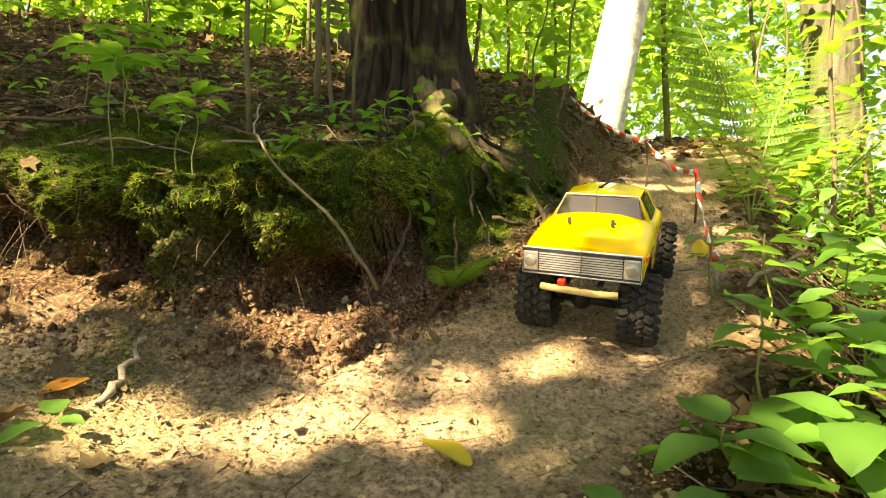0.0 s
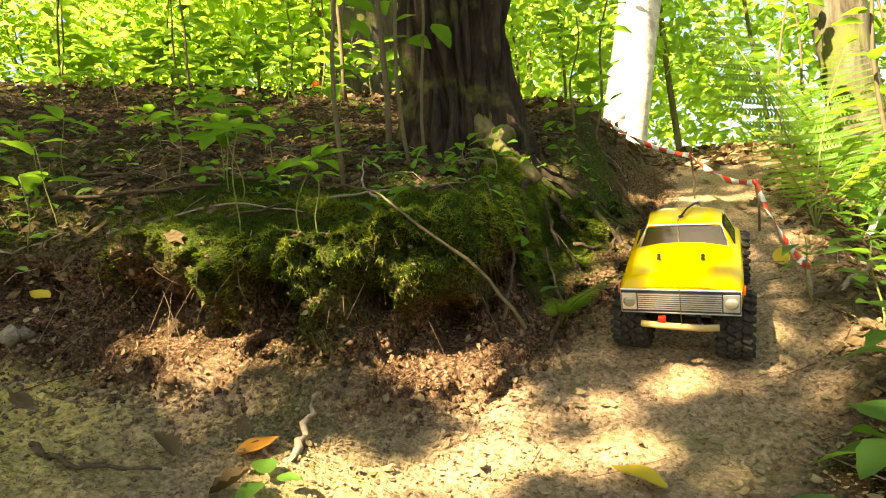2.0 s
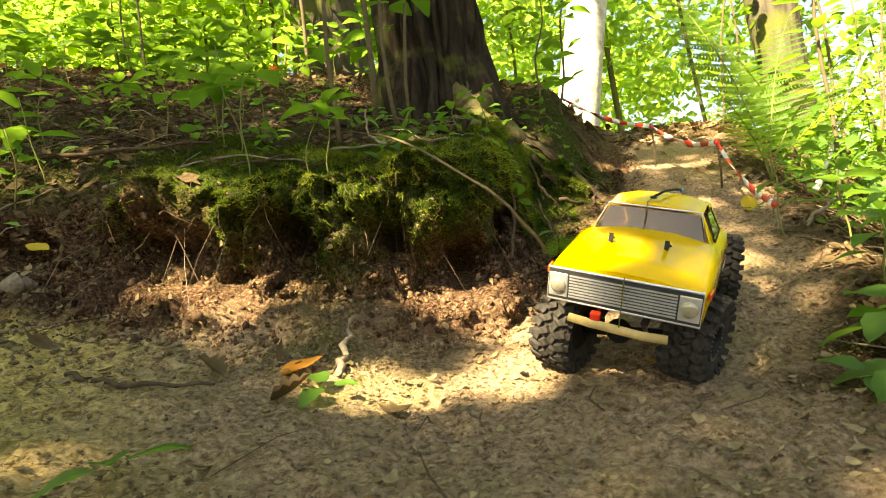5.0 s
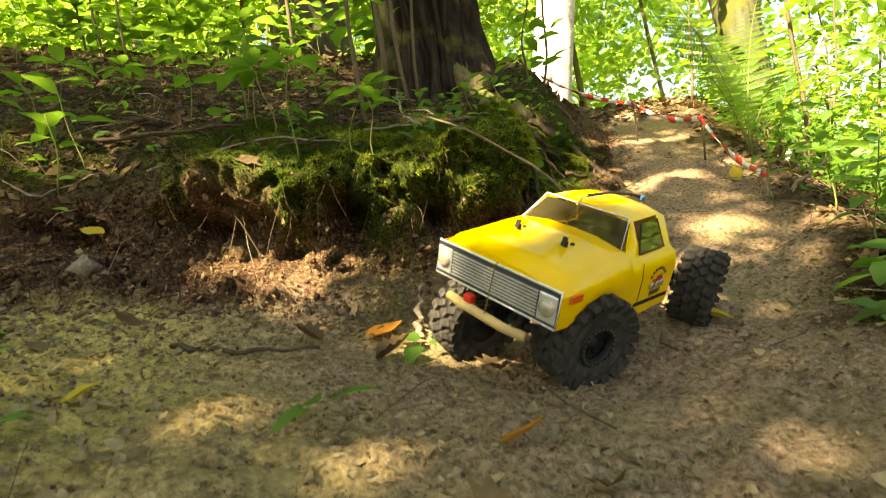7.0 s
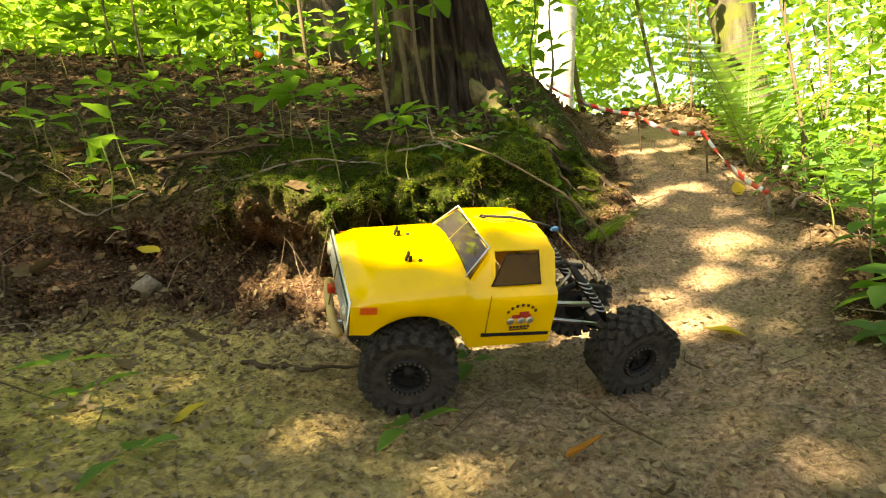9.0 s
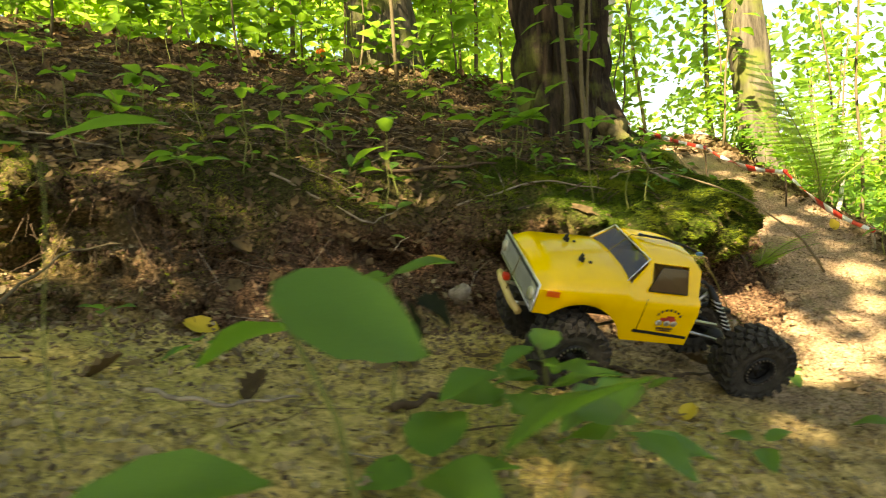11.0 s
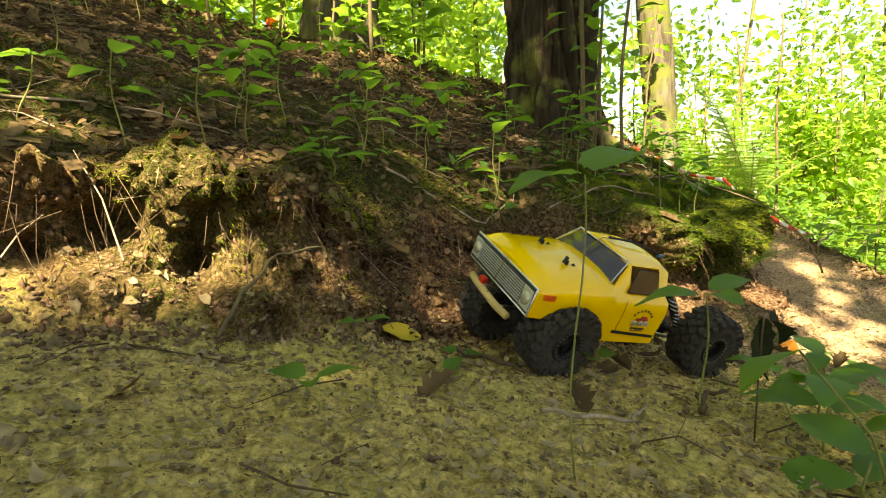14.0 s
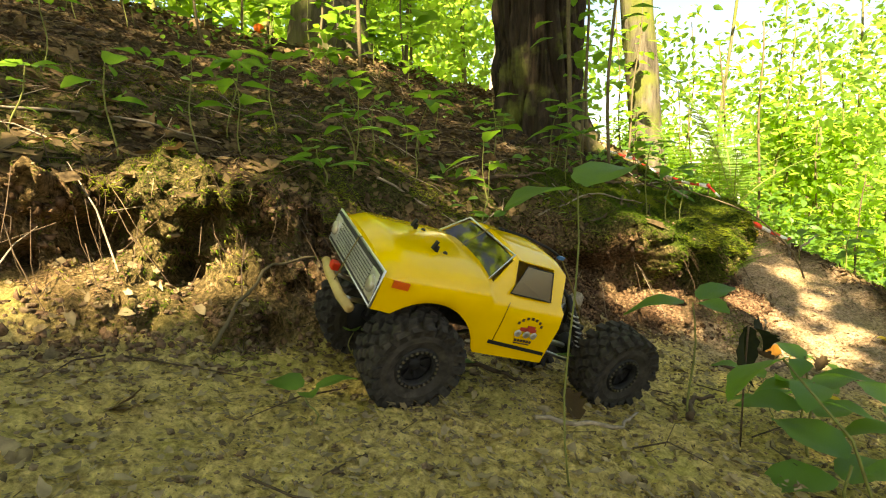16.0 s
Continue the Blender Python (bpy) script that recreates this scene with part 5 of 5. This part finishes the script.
SEED = "green seedling with toothed leaves on a thin stem"
plant(-0.45, 0.865, 0.20, 0.072, 5, SEED, whorl=True, seed=1, lean=(0.01, 0))
plant(-0.345, 0.89, 0.15, 0.075, 6, SEED, whorl=True, seed=2, lean=(0.03, 0.0))
plant(-0.30, 0.875, 0.12, 0.05, 4, SEED, whorl=True, seed=3)
plant(-0.55, 1.05, 0.22, 0.07, 6, SEED, seed=4)
plant(-0.72, 1.15, 0.18, 0.07, 6, SEED, seed=5)
plant(0.02, 1.22, 0.10, 0.055, 6, SEED, seed=6)
plant(-0.05, 1.26, 0.09, 0.05, 6, SEED, seed=7)
rs = np.random.default_rng(3)
for i in range(46):
    x, y = rs.uniform(-2.5, -0.25), 0.86 + 1.9 * rs.random() ** 1.2
    if i < 8:
        x, y = (-1.62, -1.50, -1.42, -1.75, -1.20, -1.05, -1.12, -0.98)[i], (0.86, 0.90, 0.93, 0.92, 0.95, 0.98, 1.05, 1.10)[i]
    if abs(x + 0.08) < 0.3 and abs(y - 1.7) < 0.3:
        continue
    plant(x, y, rs.uniform(0.06, 0.20), rs.uniform(0.045, 0.08), int(rs.integers(4, 8)), SEED, LEAVES if i % 3 else BROAD, whorl=bool(i % 2), seed=20 + i, lean=(rs.uniform(-0.03, 0.03), -0.02))
for i in range(26):  # herbs along the crest, behind the shade
    x = -3.2 + 3.0 * (i * 0.618 % 1)
    plant(x, 2.35 + 0.7 * (i * 0.377 % 1) - 0.12 * x, rs.uniform(0.18, 0.42), rs.uniform(0.08, 0.13), 9, SEED, BROAD, seed=300 + i, lean=(rs.uniform(-0.05, 0.05), -0.04))
# small sprouts on the path
for i, (x, y) in enumerate(((-0.27, 0.52), (-0.36, 0.24), (-0.68, 0.30), (-0.60, 0.20), (-1.47, 0.36), (-1.36, 0.55), (-1.24, 0.50), (-1.05, 0.44), (-0.75, 0.38), (0.35, 0.45), (-0.86, 0.28))):
    plant(x, y, 0.025 + 0.012 * (i % 3), 0.042, 3, "tiny sprout with two or three round leaves on the path", BROAD, whorl=True, seed=90 + i, stem_r=0.001, group="sprouts", category="sprout")
# leafy herbs at the lower edge of the path
HERB = "leafy green herb with broad toothed leaves"
for i, (x, y, h, ln, c) in enumerate(((0.47, 0.55, 0.07, 0.095, 7), (0.60, 0.56, 0.10, 0.10, 8), (0.56, 0.70, 0.13, 0.08, 7), (0.70, 0.74, 0.18, 0.085, 8), (0.72, 0.58, 0.14, 0.10, 8), (0.40, 0.44, 0.04, 0.08, 5), (0.66, 0.92, 0.16, 0.075, 7), (0.80, 0.95, 0.2, 0.08, 8), (0.62, 1.06, 0.14, 0.055, 6))):
    plant(x, y, h, ln, c, HERB, BROAD, seed=120 + i, stem_r=0.0022, group="herbs", category="herb", lean=(-0.02, -0.02))
for i, (x, y, h, ln, c) in enumerate(((-1.00, 0.12, 0.05, 0.11, 4), (-0.90, 0.21, 0.10, 0.075, 5), (-0.84, 0.25, 0.12, 0.065, 5), (-0.80, 0.15, 0.09, 0.075, 5))):
    plant(x, y, h, ln, c, HERB, BROAD, seed=140 + i, stem_r=0.002, group="herbs", category="herb")
plant(-1.29, 0.205, 0.262, 0.088, 2, "tall thin stem with two broad leaves at its top", BROAD, whorl=True, seed=160, stem_r=0.0011, group="herbs", category="herb", lean=(0.004, 0))
plant(-0.99, 0.31, 0.16, 0.07, 3, HERB, BROAD, whorl=True, seed=161, group="herbs", category="herb")
for i in range(26):  # undergrowth below the path's lower edge
    y = 0.75 + 2.2 * (i * 0.618 % 1)
    x = float(np.interp(y, (0.75, 2.95), (0.66, 1.35))) + 0.12 + 0.75 * (i * 0.377 % 1)
    plant(x, y, rs.uniform(0.15, 0.42), rs.uniform(0.06, 0.10), 9, HERB, BROAD if i % 2 else LEAVES, seed=200 + i, stem_r=0.0022, group="herbs", category="herb", lean=(rs.uniform(-0.06, 0.06), 0))


def tall_herb(x, y, blades):
    """A herb with large single leaves on long stalks; blades: place of the leaf, length, turns."""
    base = Vector((x, y, height(x, y) - 0.005))
    ob = tagged(new("tall_herb"), "herb with large broad green leaves on long stalks", "herb", "herbs")
    ob.matrix_basis = Matrix.Translation(base)
    for i, (at, ln, rx, ry, rz) in enumerate(blades):
        m = Matrix.Translation(Vector(at) - base) @ pose(0, 0, 0, rx, ry, rz) @ Matrix.Translation((-ln / 2, 0, 0))
        end = m @ Vector((0, 0, 0))
        part("stalk", tube("stalk", [(0.004 * i, 0, 0), (end.x * 0.35 + 0.004 * i, end.y * 0.4, end.z * 0.6), tuple(end)], [0.0018, 0.0014, 0.0010], M_STEM, 6), ob)
        part("leaf", BROAD[i % 3], ob, m @ Matrix.Diagonal((ln, ln, ln, 1)))
    return ob


tall_herb(-1.05, 0.06, [((-1.046, 0.024, 0.354), 0.112, 48, 22, 8), ((-1.131, 0.144, 0.330), 0.075, 25, 5, 170)])
tall_herb(-0.94, 0.03, [((-0.917, 0.006, 0.290), 0.120, 22, 4, 185), ((-0.86, 0.06, 0.262), 0.080, 20, 5, 20)])
tall_herb(0.53, 0.56, [((0.452, 0.575, 0.088), 0.090, 25, -10, 100), ((0.555, 0.640, 0.105), 0.100, -20, -25, 75), ((0.500, 0.500, 0.080), 0.115, 12, 4, 15), ((0.640, 0.655, 0.090), 0.100, 15, -12, 40), ((0.600, 0.560, 0.085), 0.110, -10, 0, -20)])
tall_herb(0.70, 0.78, [((0.637, 0.751, 0.153), 0.090, 20, -8, 185), ((0.760, 0.840, 0.190), 0.100, 10, -5, 160), ((0.72, 0.76, 0.150), 0.085, -15, 5, -60)])
tall_herb(-1.15, 0.0, [((-1.150, -0.030, 0.292), 0.095, 12, -6, 10)])


def sapling(x, y, h, r, leaves, seed, leaf_len=0.085, lean=0.05, low=0.25):
    rs = np.random.default_rng(seed)
    base = Vector((x, y, height(x, y) - 0.01))
    ob = tagged(new("sapling"), "slender young tree with a bare stem and green leaves", "sapling", "saplings")
    ob.matrix_basis = Matrix.Translation(base)
    pts = [Vector((lean * q + 0.012 * math.sin(9 * q + seed), 0.02 * q, h * q)) for q in np.linspace(0, 1, 10)]
    part("stem", tube("stem", pts, list(np.linspace(r, r * 0.5, 10)), M_WOODSTEM, 8), ob)
    for i in range(leaves):
        q = low + (1 - low) * (i + rs.random()) / leaves
        k = min(8, int(q * 9))
        at = pts[k].lerp(pts[k + 1], q * 9 - k)
        az = rs.uniform(0, 360)
        ln = leaf_len * rs.uniform(0.65, 1.15)
        m = Matrix.Translation(at) @ pose(0, 0, 0, rs.uniform(-20, 20), rs.uniform(-30, 20), az) @ Matrix.Translation((rs.uniform(0.02, 0.08), 0, 0)) @ Matrix.Diagonal((ln, ln, ln, 1))
        part("leaf", LEAVES[i % 3], ob, m)
    return ob


sapling(-0.27, 1.37, 1.35, 0.009, 26, 1)
sapling(-0.33, 1.12, 1.0, 0.006, 14, 2)
sapling(-0.20, 1.33, 1.1, 0.006, 16, 3, lean=-0.03)
sapling(-0.16, 1.40, 1.2, 0.005, 14, 4, lean=0.02)
sapling(-0.62, 2.35, 1.5, 0.010, 22, 5, lean=-0.1)
sapling(0.42, 2.2, 0.7, 0.006, 26, 6, lean=0.1, low=0.1)
sapling(0.30, 2.05, 0.45, 0.005, 20, 7, lean=0.06, low=0.1)
for i in range(10):
    sapling(-2.6 + 0.26 * i, 2.2 + 0.9 * (i * 0.618 % 1), 0.9, 0.006, 30, 30 + i, lean=0.1 * math.sin(i), low=0.1)
for i in range(9):
    sapling(1.05 + 0.17 * i, 1.5 + 1.6 * (i * 0.618 % 1), 1.0, 0.007, 30, 50 + i, lean=0.15 * math.sin(i * 2), low=0.15)


# ---- ferns ----
def pinna_mesh():
    """One side leaf of a fern, along +x, with paired lobes."""
    vs, fs = [], []
    n = 15
    for i in range(n):
        q = (i + 0.5) / n
        w = 0.105 * (1 - q) ** 0.7 + 0.012
        for sy in (1, -1):
            b = len(vs)
            x0, x1 = q - 0.45 / n, q + 0.42 / n
            vs += [(x0, 0, 0), (x1 - 0.02, 0, 0), (x1 + 0.02, sy * w * 0.75, 0.012), (x1 + 0.02, sy * w, 0.008), (x0 + 0.01, sy * w * 0.75, 0.010)]
            fs.append((b, b + 1, b + 2, b + 3, b + 4) if sy > 0 else (b + 4, b + 3, b + 2, b + 1, b))
    return mesh("pinna", vs, fs, M_FERN)


PINNA = pinna_mesh()


def fern(x, y, fronds, label, z=None):
    """fronds: length, heading, how far it leans out, width."""
    ob = tagged(new("fern"), label, "fern", "ferns")
    ob.matrix_basis = Matrix.Translation((x, y, (height(x, y) if z is None else z) - 0.01))
    for ln, head, out, wide in fronds:
        h = radians(head)
        pts = []
        for q in np.linspace(0, 1, 12):
            r, up = ln * out * q ** 1.5, ln * (q - 0.25 * out * q ** 2.5) * math.sqrt(max(0.05, 1 - out * out * 0.7))
            pts.append(Vector((r * math.cos(h), r * math.sin(h), up)))
        fr = part("frond", tube("frond", pts, list(np.linspace(0.0028, 0.0008, 12)), M_STEM, 6), ob, label="feathery green frond")
        side = Vector((-math.sin(h), math.cos(h), 0))
        count = 17
        for i in range(count):
            q = 0.24 + 0.74 * i / (count - 1)
            k = min(10, int(q * 11))
            at = pts[k].lerp(pts[k + 1], q * 11 - k)
            d = (pts[k + 1] - pts[k]).normalized()
            w = wide * ln * min(1, (q - 0.15) * 4) * (1 - q) ** 0.75 + 0.008
            for sy in (1, -1):
                ax = (side * sy + d * 0.22 + Vector((0, 0, -0.10))).normalized()
                nz = ax.cross(d).normalized() * sy
                ay = nz.cross(ax)
                m = Matrix(((ax.x, ay.x, nz.x, at.x), (ax.y, ay.y, nz.y, at.y), (ax.z, ay.z, nz.z, at.z), (0, 0, 0, 1))) @ Matrix.Diagonal((w, w, w, 1))
                part("pinna", PINNA, fr, m)
    return ob


fern(0.86, 1.50, [(0.98, 112, 0.42, 0.27), (0.82, 48, 0.60, 0.26), (0.62, 20, 0.70, 0.26), (0.50, -40, 0.80, 0.26), (0.42, 215, 0.7, 0.25)], "tall sunlit fern beside the path")
fern(1.12, 1.75, [(0.7, 120, 0.4, 0.22), (0.6, 30, 0.6, 0.22), (0.5, -60, 0.7, 0.22), (0.6, 210, 0.6, 0.22)], "large fern on the lower slope")
fern(1.35, 2.1, [(0.7, 100, 0.5, 0.22), (0.6, 200, 0.6, 0.22), (0.5, -80, 0.7, 0.22)], "large fern on the lower slope")
fern(0.13, 1.02, [(0.20, -15, 0.85, 0.34), (0.17, -60, 0.9, 0.34), (0.14, 30, 0.85, 0.36), (0.13, -100, 0.9, 0.34)], "small fern growing from the mossy bank")


# ---- barrier tape and stakes ----
M_TAPERED = plain("red_tape", (0.62, 0.05, 0.03), 0.4, 0, 60, 0.2, 0.2)
M_TAPEWHITE = plain("white_tape", (0.78, 0.76, 0.72), 0.4, 0, 60, 0.15, 0.2)
M_FLAG = plain("orange_marker", (0.80, 0.16, 0.02), 0.5, 0, 60, 0.2, 0.1)
STAKES = [(0.640, 1.111, 0.262), (0.735, 1.544, 0.470), (0.700, 1.956, 0.610), (0.50, 2.50, 0.88)]


def stake(x, y, top, r=0.005):
    b = height(x, y) - 0.03
    ob = tagged(new("stake"), "thin brown wooden stake pushed into the path's edge", "stake", "tape stakes")
    part("stick", tube("stick", [(x, y, b), (x + 0.004, y, (b + top) / 2), (x - 0.002, y, top)], [r, r * 0.9, r * 0.8], M_TWIG if r > 0.004 else M_DARKTWIG, 7), ob)
    bm = bmesh.new()
    bmesh.ops.create_icosphere(bm, subdivisions=2, radius=0.0075, matrix=Matrix.Translation((x, y, top - 0.012)) @ Matrix.Diagonal((1, 1, 1.3, 1)))
    for q, vv in enumerate(bm.verts):
        vv.co += Vector((math.sin(q * 2.3), math.cos(q * 1.7), math.sin(q))) * 0.0025
    part("tape_knot", from_bm("tape_knot", bm, M_TAPERED, True), ob, label="knot of red tape")


for q, (sx, sy_, sz) in enumerate(STAKES[:3]):
    stake(sx, sy_, sz, 0.006 if q == 0 else 0.0035)
part_tape = tagged(new("barrier_tape"), "red and white barrier tape twisted between stakes", "barrier tape")
for (x0, y0, z0), (x1, y1, z1) in zip(STAKES, STAKES[1:]):
    a, b = Vector((x0, y0, z0 - 0.012)), Vector((x1, y1, z1 - 0.012))
    n = max(3, int((b - a).length / 0.048))
    fine = 6

    def along(q):
        return a.lerp(b, q) + Vector((0, 0, -0.03 * math.sin(math.pi * q)))

    for i in range(n):
        vs, fs = [], []
        for k in range(fine + 1):
            q = (i + k / fine) / n
            tw = 5.0 * q + x0 * 9
            wv = Vector((math.cos(tw) * 0.5, 0.2 * math.sin(tw), math.sin(tw) + 0.4)).normalized() * (0.011 - 0.004 * math.sin(q * 9))
            nv = wv.cross(b - a).normalized() * 0.0004
            vs += [along(q) - wv - nv, along(q) + wv - nv, along(q) + wv + nv, along(q) - wv + nv]
        for k in range(fine):
            for e in range(4):
                fs.append((k * 4 + e, k * 4 + (e + 1) % 4, k * 4 + 4 + (e + 1) % 4, k * 4 + 4 + e))
        part("tape_band", mesh("tape_band", vs, fs, M_TAPERED if i % 2 else M_TAPEWHITE, True), part_tape, label="red band" if i % 2 else "white band")
mk = tagged(new("marker_flag"), "orange course marker on a thin stick", "marker")
part("stick", tube("stick", [(-0.95, 2.95, height(-0.95, 2.95)), (-0.95, 2.95, 1.30)], 0.004, M_DARKTWIG, 6), mk)
bm = bmesh.new()
bmesh.ops.create_icosphere(bm, subdivisions=2, radius=0.028, matrix=Matrix.Translation((-0.95, 2.94, 1.29)) @ Matrix.Diagonal((1, 0.5, 0.9, 1)))
part("flag", from_bm("flag", bm, M_FLAG, True), mk, label="orange plastic flag")


# ---- single fallen leaves, sticks and roots ----
def lone_leaf(x, y, ln, mat, label, rz=0.0, rx=0.0, ry=-8.0, lift=0.008, width=0.62, droop=-0.3, fold=0.25, teeth=0.02):
    me = leaf_mesh("fallen_leaf", mat, 1, width, droop, fold, teeth, x * 10)
    ob = tagged(new("fallen_leaf", me), label, "leaf", "fallen coloured leaves")
    ob.matrix_basis = Matrix.Translation((x, y, height(x, y) + lift)) @ pose(0, 0, 0, rx, ry, rz) @ Matrix.Translation((-ln / 2, 0, 0)) @ Matrix.Diagonal((ln, ln, ln, 1))
    return ob


lone_leaf(-0.314, 0.60, 0.062, M_ORANGE, "curled orange-brown leaf lying on the path", 20, 10)
lone_leaf(0.172, 0.575, 0.065, M_YELLOW, "flat yellow leaf lying on the path", 160)
lone_leaf(-1.26, 0.645, 0.066, M_YELLOW, "bright yellow leaf at the foot of the bank", 150, -20)
lone_leaf(-0.825, 0.835, 0.045, M_YELLOW, "yellow leaf caught on the bank", 170, -30)
lone_leaf(0.665, 1.275, 0.042, M_YELLOW, "round yellow leaf standing beside a stake", 80, 0, -60, 0.03, 0.95)
lone_leaf(-0.19, 0.22, 0.042, M_ORANGE, "orange leaf lying on the path", 10, -20)
lone_leaf(-0.60, 0.33, 0.04, M_YELLOW, "yellow leaf lying on the path", 40)
for q, (lx, ly, rz) in enumerate(((-1.345, 0.80, 60), (-1.20, 0.79, 130), (-1.0, 0.80, 30), (-0.30, 0.50, 15), (-0.42, 0.56, 150), (-1.15, 0.36, 70), (-1.32, 0.40, 10), (-0.95, 0.5, 110))):
    lone_leaf(lx, ly, 0.050, M_DEAD, "grey-brown dry lobed leaf lying on the soil", rz, -20 if ly > 0.7 else 5, width=0.62, droop=-0.7, fold=0.6, teeth=0.24)
wl = tagged(new("withered_leaf"), "withered blackened leaf hanging from a stem", "leaf")
M_WITHER = leafy("withered", (0.010, 0.013, 0.008), (0.03, 0.035, 0.015), (0.05, 0.06, 0.02), 0.7, 0.2)
part("blade", leaf_mesh("blade", M_WITHER, 0.060, 0.020, 1.2, 0.4, 0.15), wl, pose(-0.985, 0.24, 0.325, 0, 60, 20))
part("blade", leaf_mesh("blade", M_WITHER, 0.050, 0.034, 0.8, 0.5, 0.15), wl, pose(-0.975, 0.24, 0.322, 30, 25, 0))
part("blade", leaf_mesh("blade", M_WITHER, 0.060, 0.016, 0.6, 0.5, 0.1), wl, pose(-1.00, 0.235, 0.322, 20, 85, 120))
part("stem", tube("stem", [(-0.99, 0.24, height(-0.99, 0.24)), (-0.992, 0.238, 0.27), (-0.985, 0.24, 0.327)], 0.0011, M_DARKTWIG, 6), wl)


def stick(points, r, mat, label, name="stick", sides=8):
    n = 14
    pts = [Vector(p) for p in points]
    out = []
    for i in range(n):
        q = i / (n - 1) * (len(pts) - 1)
        k = min(len(pts) - 2, int(q))
        p = pts[k].lerp(pts[k + 1], q - k)
        out.append(p + Vector((math.sin(i * 2.1), math.cos(i * 1.3), math.sin(i * 1.7))) * r * 0.6)
    rad = [r * (1.0 - 0.55 * i / (n - 1)) * (1 + 0.15 * math.sin(i * 3.3)) for i in range(n)]
    return tagged(new(name, tube(name, out, rad, mat, sides)), label, name)


def lie(*xy, up=0.012):
    return [(x, y, height(x, y) + up) for x, y in xy]


stick([(0.055, 0.735, 0.21), (0.0, 0.745, 0.295), (-0.118, 0.775, 0.392), (-0.20, 0.90, 0.455), (-0.285, 0.93, 0.475)], 0.0030, M_WOODSTEM, "brown crooked branch hanging over the mossy bank", "branch")
stick([(-0.20, 0.93, 0.44), (-0.235, 0.96, 0.47), (-0.24, 1.0, 0.53)], 0.003, M_TWIG, "thin side twig leaning up from the bank", "branch")
stick([(-0.272, 0.585, 0.062), (-0.262, 0.63, 0.095), (-0.250, 0.665, 0.145)], 0.007, M_TWIG, "grey root running down the bank to the path", "root", 10)
stick([(-1.53, 0.575, 0.30), (-1.50, 0.61, 0.335), (-1.44, 0.66, 0.385), (-1.37, 0.68, 0.39)], 0.0032, M_WOODSTEM, "curved dry stick leaning on the bank", "stick")
stick(lie((-0.80, 0.735), (-0.805, 0.75), (-0.80, 0.78)), 0.016, M_TWIG, "short pale splintered root stub", "root", 9)
for q, pts in enumerate((lie((-0.75, 0.92), (-0.52, 0.98), (-0.36, 0.96)), lie((-0.66, 0.86), (-0.50, 0.90), (-0.40, 0.99)), lie((-0.95, 1.0), (-0.7, 1.05), (-0.5, 1.12)), lie((-0.32, 1.0), (-0.22, 1.12), (-0.05, 1.16)),
                         lie((0.02, 0.93), (0.05, 1.03), (0.0, 1.12)), lie((0.1, 0.95), (0.14, 1.05), (0.12, 1.18)), lie((-1.15, 0.95), (-0.95, 0.9), (-0.85, 0.95)), lie((-1.22, 0.56), (-1.18, 0.47), (-1.17, 0.43)),
                         lie((-1.0, 0.30), (-0.93, 0.36), (-0.86, 0.37)), lie((-1.25, 0.30), (-1.17, 0.26), (-1.10, 0.30), up=0.02), lie((0.55, 0.75), (0.66, 0.85), (0.75, 0.84)), lie((-1.3, 1.15), (-1.0, 1.2), (-0.8, 1.16)),
                         lie((-1.9, 0.95), (-1.6, 1.0), (-1.45, 0.97)), lie((-0.6, 0.55), (-0.5, 0.5), (-0.4, 0.52), up=0.006), lie((0.2, 1.3), (0.3, 1.36), (0.34, 1.46)))):
    stick(pts, 0.003 + 0.0012 * (q % 3), M_DARKTWIG if q % 3 else M_TWIG, "dry fallen stick lying on the slope", "stick", 7)
stick([(0.66, 1.12, 0.16), (0.74, 1.10, 0.235), (0.79, 1.09, 0.262)], 0.006, M_TWIG, "short forked dry branch at the path's edge", "branch")
stick([(1.05, 1.60, 0.28), (1.25, 1.75, 0.52), (1.55, 2.0, 0.80)], 0.010, M_BIRCH, "pale dead branch leaning over the slope", "branch")
stick([(0.86, 0.98, 0.06), (0.90, 1.0, 0.25), (0.98, 1.02, 0.50)], 0.004, M_DARKTWIG, "dark thin dead stem", "stick")

for q in range(13):  # bare roots creeping from the old tree's foot
    a = radians(195 + 11.5 * q)
    r0, r1 = 0.22, 0.42 + 0.22 * ((q * 0.618) % 1)
    mid = (r0 + r1) / 2
    stick(lie((-0.08 + r0 * math.cos(a), 1.72 + r0 * math.sin(a)), (-0.08 + mid * math.cos(a + 0.12), 1.72 + mid * math.sin(a + 0.12)), (-0.08 + r1 * math.cos(a - 0.05), 1.72 + r1 * math.sin(a - 0.05)), up=0.004), 0.007 + 0.003 * (q % 3), M_BARK, "dark bare root creeping down from the old tree", "root", 7)


ROOT = [(-0.03, 1.74, 0.80), (0.030, 1.55, 0.65), (0.072, 1.44, 0.54), (0.105, 1.355, height(0.105, 1.355) + 0.006)]
for q, (shift, r) in enumerate(((0.0, 0.044), (-0.080, 0.036))):  # mossy root buttresses at the old tree's foot
    pts = [(x + shift, y + 0.01 * q, z - 0.02 - 0.05 * q) for x, y, z in ROOT[:3]] + [(ROOT[3][0] + shift * 1.3, ROOT[3][1], height(ROOT[3][0] + shift * 1.3, ROOT[3][1]))]
    stick(pts, r, M_MOSSBARK, "sunlit mossy root running down from the old tree", "root", 12)


motions()
